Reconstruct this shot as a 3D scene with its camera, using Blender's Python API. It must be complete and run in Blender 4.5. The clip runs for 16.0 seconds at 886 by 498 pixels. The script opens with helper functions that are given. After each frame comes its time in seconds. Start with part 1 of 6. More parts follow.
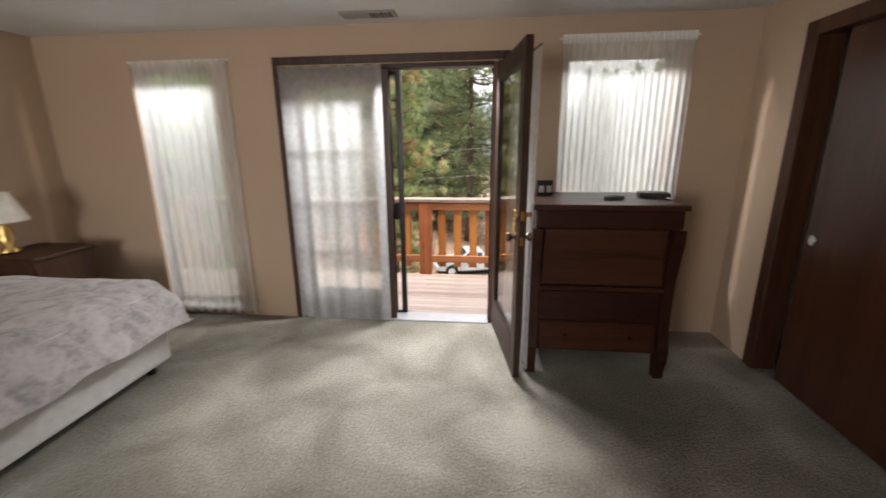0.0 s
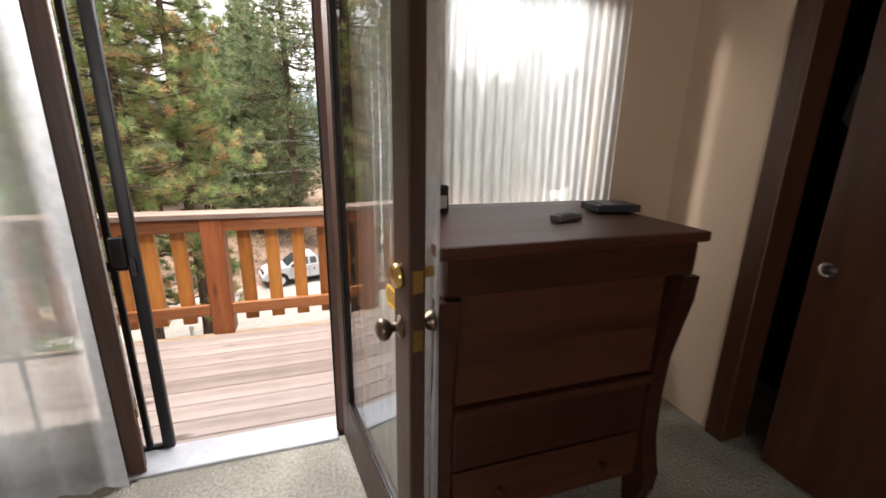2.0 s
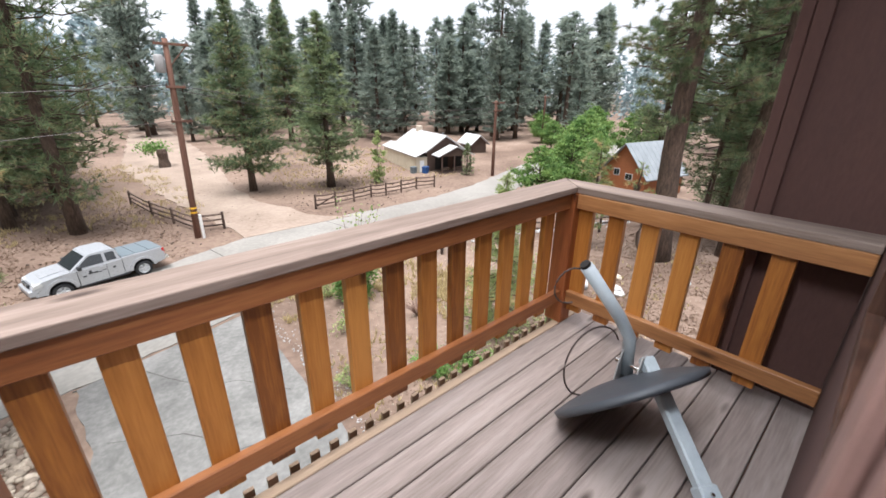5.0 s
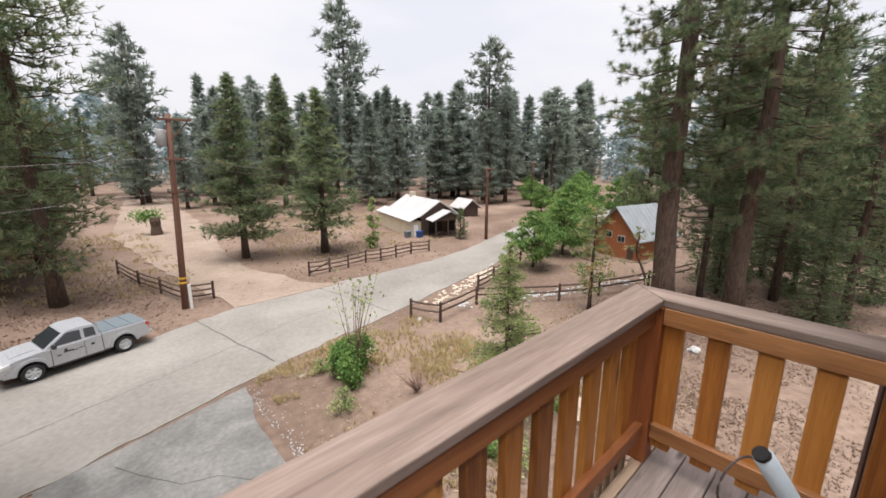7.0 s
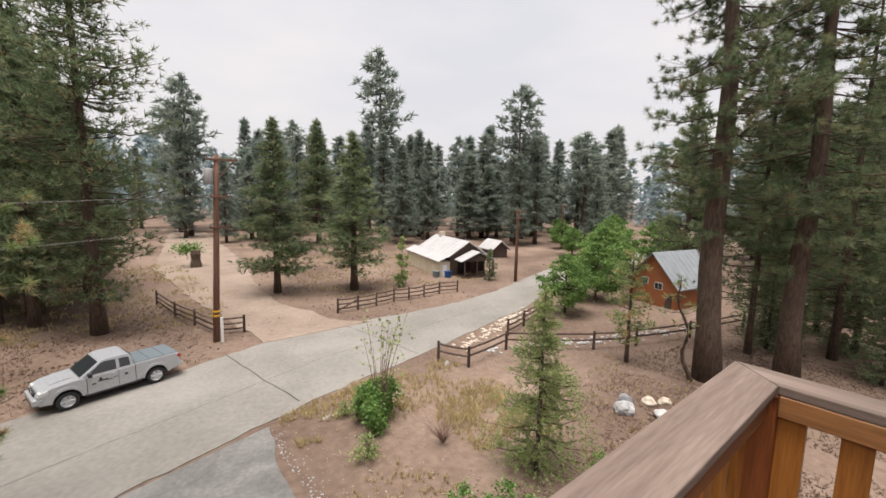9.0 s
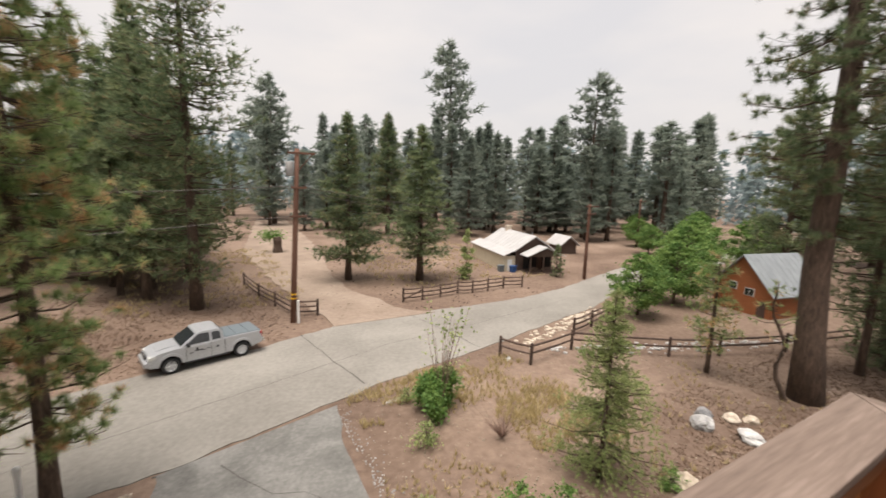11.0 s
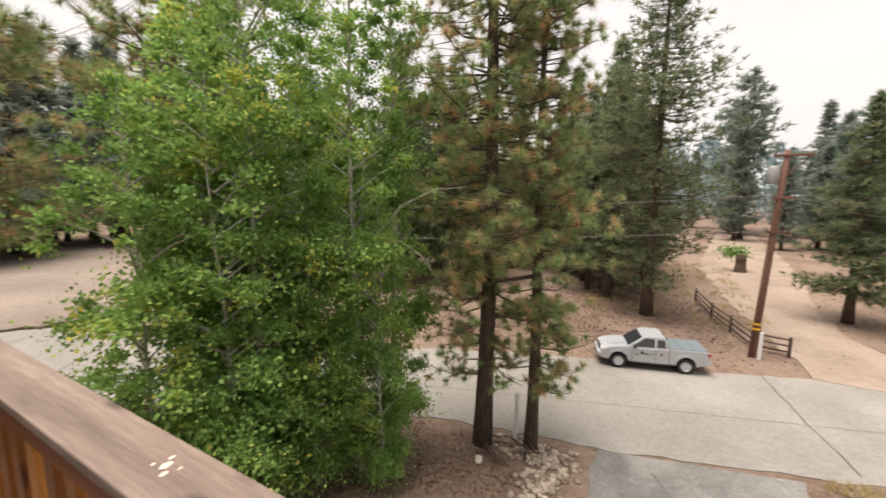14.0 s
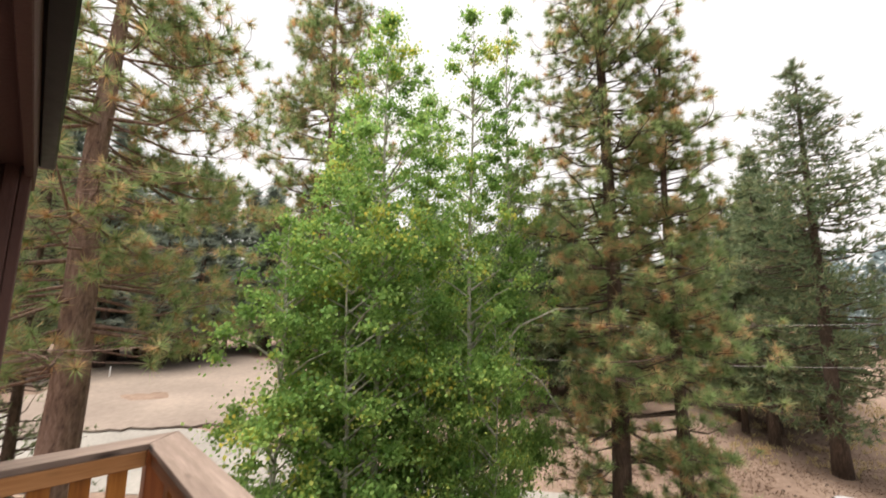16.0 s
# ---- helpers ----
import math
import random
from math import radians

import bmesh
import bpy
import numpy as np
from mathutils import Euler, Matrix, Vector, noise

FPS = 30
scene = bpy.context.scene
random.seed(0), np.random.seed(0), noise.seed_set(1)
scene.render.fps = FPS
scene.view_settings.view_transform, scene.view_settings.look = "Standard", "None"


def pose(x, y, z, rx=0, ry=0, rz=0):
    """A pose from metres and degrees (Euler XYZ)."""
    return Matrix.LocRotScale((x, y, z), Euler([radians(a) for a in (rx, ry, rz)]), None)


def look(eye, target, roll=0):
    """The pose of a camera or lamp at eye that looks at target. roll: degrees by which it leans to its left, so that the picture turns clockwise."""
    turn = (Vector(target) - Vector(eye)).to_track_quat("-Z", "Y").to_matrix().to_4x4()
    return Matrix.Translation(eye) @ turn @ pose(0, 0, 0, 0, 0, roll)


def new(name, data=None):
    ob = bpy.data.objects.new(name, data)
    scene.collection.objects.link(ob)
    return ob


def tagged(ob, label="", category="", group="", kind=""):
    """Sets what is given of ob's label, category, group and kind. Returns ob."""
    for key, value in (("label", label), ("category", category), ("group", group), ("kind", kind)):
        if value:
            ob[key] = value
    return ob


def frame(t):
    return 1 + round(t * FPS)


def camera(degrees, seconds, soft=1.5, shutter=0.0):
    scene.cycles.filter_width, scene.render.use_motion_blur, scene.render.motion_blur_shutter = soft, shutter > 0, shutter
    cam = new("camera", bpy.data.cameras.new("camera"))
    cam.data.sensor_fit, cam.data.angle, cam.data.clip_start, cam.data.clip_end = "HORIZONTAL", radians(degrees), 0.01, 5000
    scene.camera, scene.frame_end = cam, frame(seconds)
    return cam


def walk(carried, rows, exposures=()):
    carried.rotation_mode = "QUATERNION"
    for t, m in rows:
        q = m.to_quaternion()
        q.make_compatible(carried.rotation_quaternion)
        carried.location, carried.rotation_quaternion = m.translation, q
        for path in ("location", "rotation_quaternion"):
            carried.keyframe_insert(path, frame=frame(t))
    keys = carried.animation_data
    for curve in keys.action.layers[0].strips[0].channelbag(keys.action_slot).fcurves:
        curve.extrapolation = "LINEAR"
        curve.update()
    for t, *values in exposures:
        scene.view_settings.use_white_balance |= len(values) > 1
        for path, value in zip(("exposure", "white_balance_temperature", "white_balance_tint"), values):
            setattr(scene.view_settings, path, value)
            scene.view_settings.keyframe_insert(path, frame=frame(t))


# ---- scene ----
cam = camera(95.5, 16.0, 1.6, 0.3)
PATH = [
    (0, (0.571, 0.072, 1.467), (0.358, 1.997, 0.968), -0.4),
    (0.5, (0.680, 0.450, 1.450), (0.850, 2.374, 0.929), 0.2),
    (1, (0.713, 0.802, 1.430), (1.139, 2.683, 0.902), 0.7),
    (1.5, (0.631, 1.162, 1.417), (1.199, 2.996, 0.855), 1.2),
    (2, (0.565, 1.555, 1.383), (1.152, 3.395, 0.862), 1.0),
    (2.5, (0.424, 1.893, 1.380), (1.028, 3.722, 0.841), 0.3),
    (3, (0.232, 2.338, 1.420), (0.909, 4.118, 0.812), 0.8),
    (3.5, (0.216, 2.700, 1.396), (0.957, 4.435, 0.736), 0.8),
    (4, (0.174, 2.953, 1.370), (1.046, 4.608, 0.662), 0.4),
    (4.5, (0.163, 3.176, 1.379), (1.200, 4.717, 0.637), 0.7),
    (5, (0.288, 3.411, 1.384), (1.525, 4.802, 0.652), 0.5),
    (7.5, (0.384, 4.125, 1.566), (1.698, 5.592, 1.217), -0.6),
    (8, (0.358, 4.235, 1.575), (1.616, 5.768, 1.313), 0.4),
    (10.5, (0.463, 4.292, 1.613), (1.698, 5.845, 1.367), 1.7),
    (11, (0.433, 4.310, 1.612), (1.410, 6.030, 1.317), 1.6),
    (11.5, (0.387, 4.320, 1.592), (1.116, 6.160, 1.303), 1.3),
    (12, (0.343, 4.313, 1.581), (0.790, 6.244, 1.313), 0.9),
    (12.5, (0.298, 4.303, 1.587), (0.411, 6.283, 1.329), 0.9),
    (13, (0.287, 4.311, 1.596), (0.034, 6.278, 1.334), 1.0),
    (13.5, (0.225, 4.281, 1.604), (-0.407, 6.159, 1.331), 0.8),
    (14, (0.194, 4.230, 1.596), (-0.785, 5.952, 1.319), 0.3),
    (14.5, (0.152, 4.169, 1.624), (-1.107, 5.701, 1.364), 0.1),
    (15, (0.120, 4.088, 1.618), (-1.312, 5.473, 1.440), -0.3),
    (15.5, (0.052, 4.032, 1.657), (-1.429, 5.376, 1.677), -0.1),
    (16, (0.024, 4.040, 1.688), (-1.373, 5.442, 1.979), 0.8),
]
walk(cam, [(t, look(eye, target, roll)) for t, eye, target, roll in PATH],
     exposures=[(0.0, 1.5, 6400, 12), (2.0, 1.5, 6400, 13), (3.0, 1.4, 6250, 12), (3.6, 1.25, 6000, 11), (4.5, 0.95, 5750, 10), (5.2, 0.82, 5750, 10), (7.3, 0.36, 6100, 12), (8.2, 0.28, 6150, 12),
                (10.3, 0.24, 6450, 11), (12.5, 0.24, 6550, 12), (13.5, 0.42, 6600, 12), (14.5, 0.6, 6600, 12), (15.5, 0.74, 6550, 12), (16.0, 0.72, 6500, 11)])

# ---- world, sun ----
world = bpy.data.worlds.new("world")
scene.world = world
world.use_nodes = True
wn, wl = world.node_tree.nodes, world.node_tree.links
wn.clear()
w_out = wn.new("ShaderNodeOutputWorld")
w_bg = wn.new("ShaderNodeBackground")
w_sky = wn.new("ShaderNodeTexSky")
w_sky.sky_type = "NISHITA"
w_sky.sun_disc = False
w_sky.sun_elevation = radians(80)
w_sky.sun_rotation = radians(-121)
w_sky.dust_density = 6.0
w_sky.air_density = 1.5
w_geo = wn.new("ShaderNodeTexCoord")
w_map = wn.new("ShaderNodeMapping")
w_map.inputs["Scale"].default_value = (1.0, 1.0, 3.0)
w_noise = wn.new("ShaderNodeTexNoise")
w_noise.inputs["Scale"].default_value = 2.2
w_noise.inputs["Detail"].default_value = 5.0
w_ramp = wn.new("ShaderNodeValToRGB")
w_ramp.color_ramp.elements[0].position = 0.32
w_ramp.color_ramp.elements[0].color = (7.1, 6.9, 6.9, 1)
w_ramp.color_ramp.elements[1].position = 0.72
w_ramp.color_ramp.elements[1].color = (8.6, 8.0, 7.5, 1)
w_mix = wn.new("ShaderNodeMix")
w_mix.data_type = "RGBA"
w_mix.inputs["Factor"].default_value = 0.88
w_bg.inputs["Strength"].default_value = 0.1
wl.new(w_geo.outputs["Generated"], w_map.inputs["Vector"])
wl.new(w_map.outputs["Vector"], w_noise.inputs["Vector"])
wl.new(w_noise.outputs["Fac"], w_ramp.inputs["Fac"])
wl.new(w_sky.outputs["Color"], w_mix.inputs["A"])
wl.new(w_ramp.outputs["Color"], w_mix.inputs["B"])
wl.new(w_mix.outputs["Result"], w_bg.inputs["Color"])
wl.new(w_bg.outputs["Background"], w_out.inputs["Surface"])

sun_data = bpy.data.lights.new("sun", "SUN")
sun_data.energy = 4.6
sun_data.angle = radians(40)
sun_data.color = (1.0, 0.93, 0.85)
sun = new("sun", sun_data)
sun.matrix_world = look((-2.5, -1.5, 16), (0, 0, 0))

# added area lamps: daylight stand-ins at three opening heads, fill at the south wall
for x, width, watts in ((-1.94, 0.66, 6.5), (0.2, 0.75, 48), (1.48, 0.74, 4)):
    fill_data = bpy.data.lights.new("fill_light", "AREA")
    fill_data.shape, fill_data.size, fill_data.size_y = "RECTANGLE", width, 0.16
    fill_data.energy, fill_data.color = watts, (1.0, 0.97, 0.94)
    new("fill_light", fill_data).matrix_world = look((x, 3.7, 2.33), (x, 2.4, 0.9))
# added fill lamp set in the unseen south opening
fill_data = bpy.data.lights.new("fill_light", "AREA")
fill_data.shape, fill_data.size, fill_data.size_y = "RECTANGLE", 1.3, 1.3
fill_data.energy, fill_data.color = 27, (1.0, 0.97, 0.94)
new("fill_light", fill_data).matrix_world = look((-1.55, -2.7, 1.35), (-0.6, 0.0, 1.5))


# ---- materials ----
def base_nodes(name, rough=0.7, metal=0.0, spec=0.5):
    m = bpy.data.materials.new(name)
    m.use_nodes = True
    b = m.node_tree.nodes["Principled BSDF"]
    b.inputs["Roughness"].default_value = rough
    b.inputs["Metallic"].default_value = metal
    b.inputs["Specular IOR Level"].default_value = spec
    return m, m.node_tree.nodes, m.node_tree.links, b


def ramp_node(nodes, stops):
    r = nodes.new("ShaderNodeValToRGB")
    while len(r.color_ramp.elements) < len(stops):
        r.color_ramp.elements.new(0.5)
    for e, (p, c) in zip(r.color_ramp.elements, stops):
        e.position = p
        e.color = (*c, 1)
    return r


def surface(name, stops, scale=4.0, fine=40.0, stretch=(1, 1, 1), rough=0.7, metal=0.0, bump=0.15, spec=0.4,
            by_object=0.0, by_island=0.0, detail=6.0, bump_scale=None, rough_var=0.1, distort=0.0, bump_dist=0.01):
    """A mottled surface: noise at two scales, with relief and slight differences between pieces."""
    m, n, l, b = base_nodes(name, rough, metal, spec)
    tc = n.new("ShaderNodeTexCoord")
    mp = n.new("ShaderNodeMapping")
    mp.inputs["Scale"].default_value = stretch
    l.new(tc.outputs["Object"], mp.inputs["Vector"])
    big = n.new("ShaderNodeTexNoise")
    big.inputs["Scale"].default_value = scale
    big.inputs["Detail"].default_value = detail
    big.inputs["Distortion"].default_value = distort
    small = n.new("ShaderNodeTexNoise")
    small.inputs["Scale"].default_value = fine
    small.inputs["Detail"].default_value = 4.0
    l.new(mp.outputs["Vector"], big.inputs["Vector"])
    l.new(mp.outputs["Vector"], small.inputs["Vector"])
    mixed = n.new("ShaderNodeMath")
    mixed.operation = "MULTIPLY_ADD"
    mixed.inputs[1].default_value = 0.35
    l.new(small.outputs["Fac"], mixed.inputs[0])
    half = n.new("ShaderNodeMath")
    half.operation = "MULTIPLY"
    half.inputs[1].default_value = 0.65
    l.new(big.outputs["Fac"], half.inputs[0])
    l.new(half.outputs[0], mixed.inputs[2])
    last = mixed.outputs[0]
    for amount, node, out in ((by_object, "ShaderNodeObjectInfo", "Random"), (by_island, "ShaderNodeNewGeometry", "Random Per Island")):
        if amount:
            info = n.new(node)
            off = n.new("ShaderNodeMath")
            off.operation = "MULTIPLY_ADD"
            off.inputs[1].default_value = amount
            off.inputs[2].default_value = -amount / 2
            l.new(info.outputs[out], off.inputs[0])
            add = n.new("ShaderNodeMath")
            add.operation = "ADD"
            l.new(last, add.inputs[0])
            l.new(off.outputs[0], add.inputs[1])
            last = add.outputs[0]
    ramp = ramp_node(n, stops)
    l.new(last, ramp.inputs["Fac"])
    l.new(ramp.outputs["Color"], b.inputs["Base Color"])
    rv = n.new("ShaderNodeMapRange")
    rv.inputs["To Min"].default_value = max(0.02, rough - rough_var)
    rv.inputs["To Max"].default_value = min(1.0, rough + rough_var)
    l.new(big.outputs["Fac"], rv.inputs["Value"])
    l.new(rv.outputs["Result"], b.inputs["Roughness"])
    if bump:
        bn = n.new("ShaderNodeBump")
        bn.inputs["Strength"].default_value = bump
        bn.inputs["Distance"].default_value = bump_dist
        if bump_scale:
            bt = n.new("ShaderNodeTexNoise")
            bt.inputs["Scale"].default_value = bump_scale
            bt.inputs["Detail"].default_value = 5.0
            l.new(mp.outputs["Vector"], bt.inputs["Vector"])
            l.new(bt.outputs["Fac"], bn.inputs["Height"])
        else:
            l.new(mixed.outputs[0], bn.inputs["Height"])
        l.new(bn.outputs["Normal"], b.inputs["Normal"])
    return m


def wood(name, dark, mid, light, axis="x", rough=0.55, ring=9.0, by_object=0.25, spec=0.4, bump=0.15, knots=True):
    """Sawn wood with grain along one axis, and knots."""
    s = {"x": (0.6, 9, 9), "y": (9, 0.6, 9), "z": (9, 9, 0.6)}[axis]
    m = surface(name, [(0.3, dark), (0.5, mid), (0.68, light)], scale=ring / 6, fine=ring * 1.5, stretch=s, rough=rough,
                bump=bump, spec=spec, by_object=by_object, distort=0.6, bump_dist=0.004)
    if knots:
        n, l = m.node_tree.nodes, m.node_tree.links
        b = n["Principled BSDF"]
        tc = n.new("ShaderNodeTexCoord")
        mp = n.new("ShaderNodeMapping")
        mp.inputs["Scale"].default_value = {"x": (2.2, 7, 7), "y": (7, 2.2, 7), "z": (7, 7, 2.2)}[axis]
        info = n.new("ShaderNodeObjectInfo")
        shift = n.new("ShaderNodeVectorMath")
        shift.operation = "ADD"
        l.new(tc.outputs["Object"], shift.inputs[0])
        l.new(info.outputs["Random"], shift.inputs[1])
        l.new(shift.outputs[0], mp.inputs["Vector"])
        vo = n.new("ShaderNodeTexVoronoi")
        vo.inputs["Scale"].default_value = 0.9
        l.new(mp.outputs["Vector"], vo.inputs["Vector"])
        kr = ramp_node(n, [(0.06, (0.25, 0.22, 0.2)), (0.16, (1, 1, 1))])
        l.new(vo.outputs["Distance"], kr.inputs["Fac"])
        mul = n.new("ShaderNodeMix")
        mul.data_type = "RGBA"
        mul.blend_type = "MULTIPLY"
        mul.inputs["Factor"].default_value = 1.0
        src = b.inputs["Base Color"].links[0].from_socket
        l.new(src, mul.inputs["A"])
        l.new(kr.outputs["Color"], mul.inputs["B"])
        l.new(mul.outputs["Result"], b.inputs["Base Color"])
    return m


def plain(name, colour, rough=0.5, metal=0.0, spec=0.5, vary=0.12, scale=20.0, bump=0.05):
    c = Vector(colour)
    return surface(name, [(0.3, tuple(c * (1 - vary))), (0.7, tuple(c * (1 + vary)))], scale=scale, fine=scale * 6, rough=rough, metal=metal, bump=bump, spec=spec)


def leafy(name, stops, rough=0.6, scale=1.2, through_light=0.35, island=0.35):
    """Leaves and needles: colour by clump and by leaf, some light coming through."""
    m, n, l, b = base_nodes(name, rough, 0.0, 0.25)
    tc = n.new("ShaderNodeTexCoord")
    no = n.new("ShaderNodeTexNoise")
    no.inputs["Scale"].default_value = scale
    no.inputs["Detail"].default_value = 3.0
    l.new(tc.outputs["Object"], no.inputs["Vector"])
    geo = n.new("ShaderNodeNewGeometry")
    ma = n.new("ShaderNodeMath")
    ma.operation = "MULTIPLY_ADD"
    ma.inputs[1].default_value = island
    l.new(geo.outputs["Random Per Island"], ma.inputs[0])
    sub = n.new("ShaderNodeMath")
    sub.operation = "SUBTRACT"
    sub.inputs[1].default_value = island / 2
    l.new(no.outputs["Fac"], sub.inputs[0])
    l.new(sub.outputs[0], ma.inputs[2])
    r = ramp_node(n, stops)
    l.new(ma.outputs[0], r.inputs["Fac"])
    l.new(r.outputs["Color"], b.inputs["Base Color"])
    tr = n.new("ShaderNodeBsdfTranslucent")
    l.new(r.outputs["Color"], tr.inputs["Color"])
    mx = n.new("ShaderNodeMixShader")
    mx.inputs["Fac"].default_value = through_light
    out = n["Material Output"]
    l.new(b.outputs["BSDF"], mx.inputs[1])
    l.new(tr.outputs["BSDF"], mx.inputs[2])
    l.new(mx.outputs["Shader"], out.inputs["Surface"])
    return m


def sheer(name, open_share, lace=False, tint=(0.93, 0.955, 0.96)):
    """Thin curtain cloth: part of the light goes straight through, the rest is scattered."""
    m, n, l, b = base_nodes(name, 0.9, 0.0, 0.1)
    b.inputs["Base Color"].default_value = (*tint, 1)
    tl = n.new("ShaderNodeBsdfTranslucent")
    tl.inputs["Color"].default_value = (*tint, 1)
    tp = n.new("ShaderNodeBsdfTransparent")
    cloth = n.new("ShaderNodeMixShader")
    cloth.inputs["Fac"].default_value = 0.74
    l.new(b.outputs["BSDF"], cloth.inputs[1])
    l.new(tl.outputs["BSDF"], cloth.inputs[2])
    mx = n.new("ShaderNodeMixShader")
    l.new(cloth.outputs["Shader"], mx.inputs[1])
    l.new(tp.outputs["BSDF"], mx.inputs[2])
    tc = n.new("ShaderNodeTexCoord")
    no = n.new("ShaderNodeTexNoise")
    no.inputs["Scale"].default_value = 26.0 if lace else 60.0
    no.inputs["Detail"].default_value = 3.0
    mp = n.new("ShaderNodeMapping")
    mp.inputs["Scale"].default_value = (1, 1, 0.9 if lace else 0.1)
    l.new(tc.outputs["Object"], mp.inputs["Vector"])
    l.new(mp.outputs["Vector"], no.inputs["Vector"])
    mr = n.new("ShaderNodeMapRange")
    mr.inputs["From Min"].default_value = 0.4
    mr.inputs["From Max"].default_value = 0.6
    mr.inputs["To Min"].default_value = max(0.0, open_share - (0.035 if lace else 0.06))
    mr.inputs["To Max"].default_value = open_share + (0.035 if lace else 0.06)
    l.new(no.outputs["Fac"], mr.inputs["Value"])
    l.new(mr.outputs["Result"], mx.inputs["Fac"])
    l.new(mx.outputs["Shader"], n["Material Output"].inputs["Surface"])
    return m


def glass(name, tint=(0.95, 0.97, 0.96)):
    """Window glass: clear, with a reflection that grows at grazing angles."""
    m, n, l, b = base_nodes(name, 0.02)
    n.remove(b)
    tp = n.new("ShaderNodeBsdfTransparent")
    tp.inputs["Color"].default_value = (*tint, 1)
    gl = n.new("ShaderNodeBsdfGlossy")
    gl.inputs["Roughness"].default_value = 0.01
    lw = n.new("ShaderNodeLayerWeight")
    lw.inputs["Blend"].default_value = 0.5
    power = n.new("ShaderNodeMath")
    power.operation = "POWER"
    power.inputs[1].default_value = 4.5
    fr = n.new("ShaderNodeMath")
    fr.operation = "MULTIPLY_ADD"
    fr.inputs[1].default_value = 0.94
    fr.inputs[2].default_value = 0.045
    mx = n.new("ShaderNodeMixShader")
    l.new(lw.outputs["Facing"], power.inputs[0])
    l.new(power.outputs[0], fr.inputs[0])
    l.new(fr.outputs[0], mx.inputs["Fac"])
    l.new(tp.outputs["BSDF"], mx.inputs[1])
    l.new(gl.outputs["BSDF"], mx.inputs[2])
    l.new(mx.outputs["Shader"], n["Material Output"].inputs["Surface"])
    return m


M_WALL = surface("tan_wall_paint", [(0.35, (0.49, 0.37, 0.26)), (0.65, (0.54, 0.41, 0.295))], scale=1.5, fine=120, rough=0.75, bump=0.25, bump_scale=160, bump_dist=0.003)
M_CEIL = surface("white_ceiling", [(0.35, (0.62, 0.62, 0.61)), (0.65, (0.7, 0.7, 0.69))], scale=2, fine=90, rough=0.9, bump=0.4, bump_scale=90)
M_CARPET = surface("grey_green_carpet", [(0.38, (0.185, 0.176, 0.146)), (0.5, (0.295, 0.281, 0.24)), (0.62, (0.43, 0.412, 0.357))], scale=1.7, fine=70, rough=0.95, bump=0.9, bump_scale=75, bump_dist=0.02, spec=0.1, distort=0.5)
M_TRIM = wood("dark_brown_trim", (0.022, 0.010, 0.006), (0.045, 0.020, 0.012), (0.075, 0.034, 0.02), "z", rough=0.4, knots=False)
M_DOOR_OUT = plain("weathered_brown_paint", (0.15, 0.085, 0.07), 0.55)
M_JAMB = wood("brown_jamb_paint", (0.045, 0.02, 0.013), (0.065, 0.03, 0.02), (0.085, 0.04, 0.026), "z", rough=0.45, knots=False)
M_LEAF = wood("brown_door_paint", (0.028, 0.0125, 0.008), (0.04, 0.0185, 0.012), (0.054, 0.026, 0.0175), "z", rough=0.5, knots=False, by_object=0.1)
M_CLOSET = wood("dark_veneer", (0.045, 0.017, 0.009), (0.066, 0.026, 0.0135), (0.09, 0.038, 0.02), "z", rough=0.33, knots=False, spec=0.4)
M_CASING = wood("red_brown_casing", (0.03, 0.011, 0.006), (0.058, 0.022, 0.010), (0.09, 0.037, 0.017), "z", rough=0.45)
M_DRESSER = wood("mahogany", (0.022, 0.006, 0.0035), (0.04, 0.0115, 0.006), (0.062, 0.020, 0.010), "x", rough=0.42, knots=False, spec=0.3)
M_BLACK = plain("black_metal", (0.012, 0.012, 0.013), 0.4, 0.3)
# near-black standing in for shade inside hollows and openings
M_DARK = plain("shade_black", (0.01, 0.008, 0.007), 0.9)
M_BRASS = plain("brass", (0.62, 0.42, 0.15), 0.22, 1.0, scale=60)
M_DULLBRASS = plain("dull_bronze", (0.14, 0.10, 0.07), 0.35, 0.9, scale=60)
M_CHROME = plain("nickel", (0.6, 0.58, 0.55), 0.25, 1.0)
M_ALU = plain("aluminium_sill", (0.5, 0.52, 0.56), 0.4, 0.7)
M_GLASS = glass("window_glass")
M_SHEER = sheer("sheer_curtain", 0.3)
M_LACE = sheer("lace_curtain", 0.46, lace=True)
M_CREAM = plain("white_lace_trim", (0.78, 0.76, 0.72), 0.9)
M_BEDSPREAD = surface("bedspread", [(0.38, (0.36, 0.35, 0.36)), (0.5, (0.56, 0.54, 0.54)), (0.6, (0.66, 0.63, 0.63))], scale=7, fine=50, rough=0.9, bump=0.35, bump_scale=24, bump_dist=0.02, distort=1.5)
M_BOXSPRING = plain("white_cloth", (0.72, 0.71, 0.7), 0.9)
M_CEDAR = wood("stained_cedar", (0.19, 0.062, 0.012), (0.39, 0.15, 0.027), (0.52, 0.225, 0.048), "z", rough=0.45, by_object=0.35)
M_CEDAR_POST = wood("stained_cedar_post", (0.14, 0.04, 0.014), (0.25, 0.075, 0.022), (0.34, 0.115, 0.035), "z", rough=0.5, by_object=0.1)
M_CEDAR_X = wood("stained_cedar_long", (0.12, 0.04, 0.014), (0.23, 0.08, 0.025), (0.33, 0.13, 0.042), "x", rough=0.5, by_object=0.2)
M_CEDAR_Y = wood("stained_cedar_across", (0.2, 0.085, 0.03), (0.34, 0.155, 0.055), (0.45, 0.225, 0.09), "y", rough=0.5, by_object=0.2)
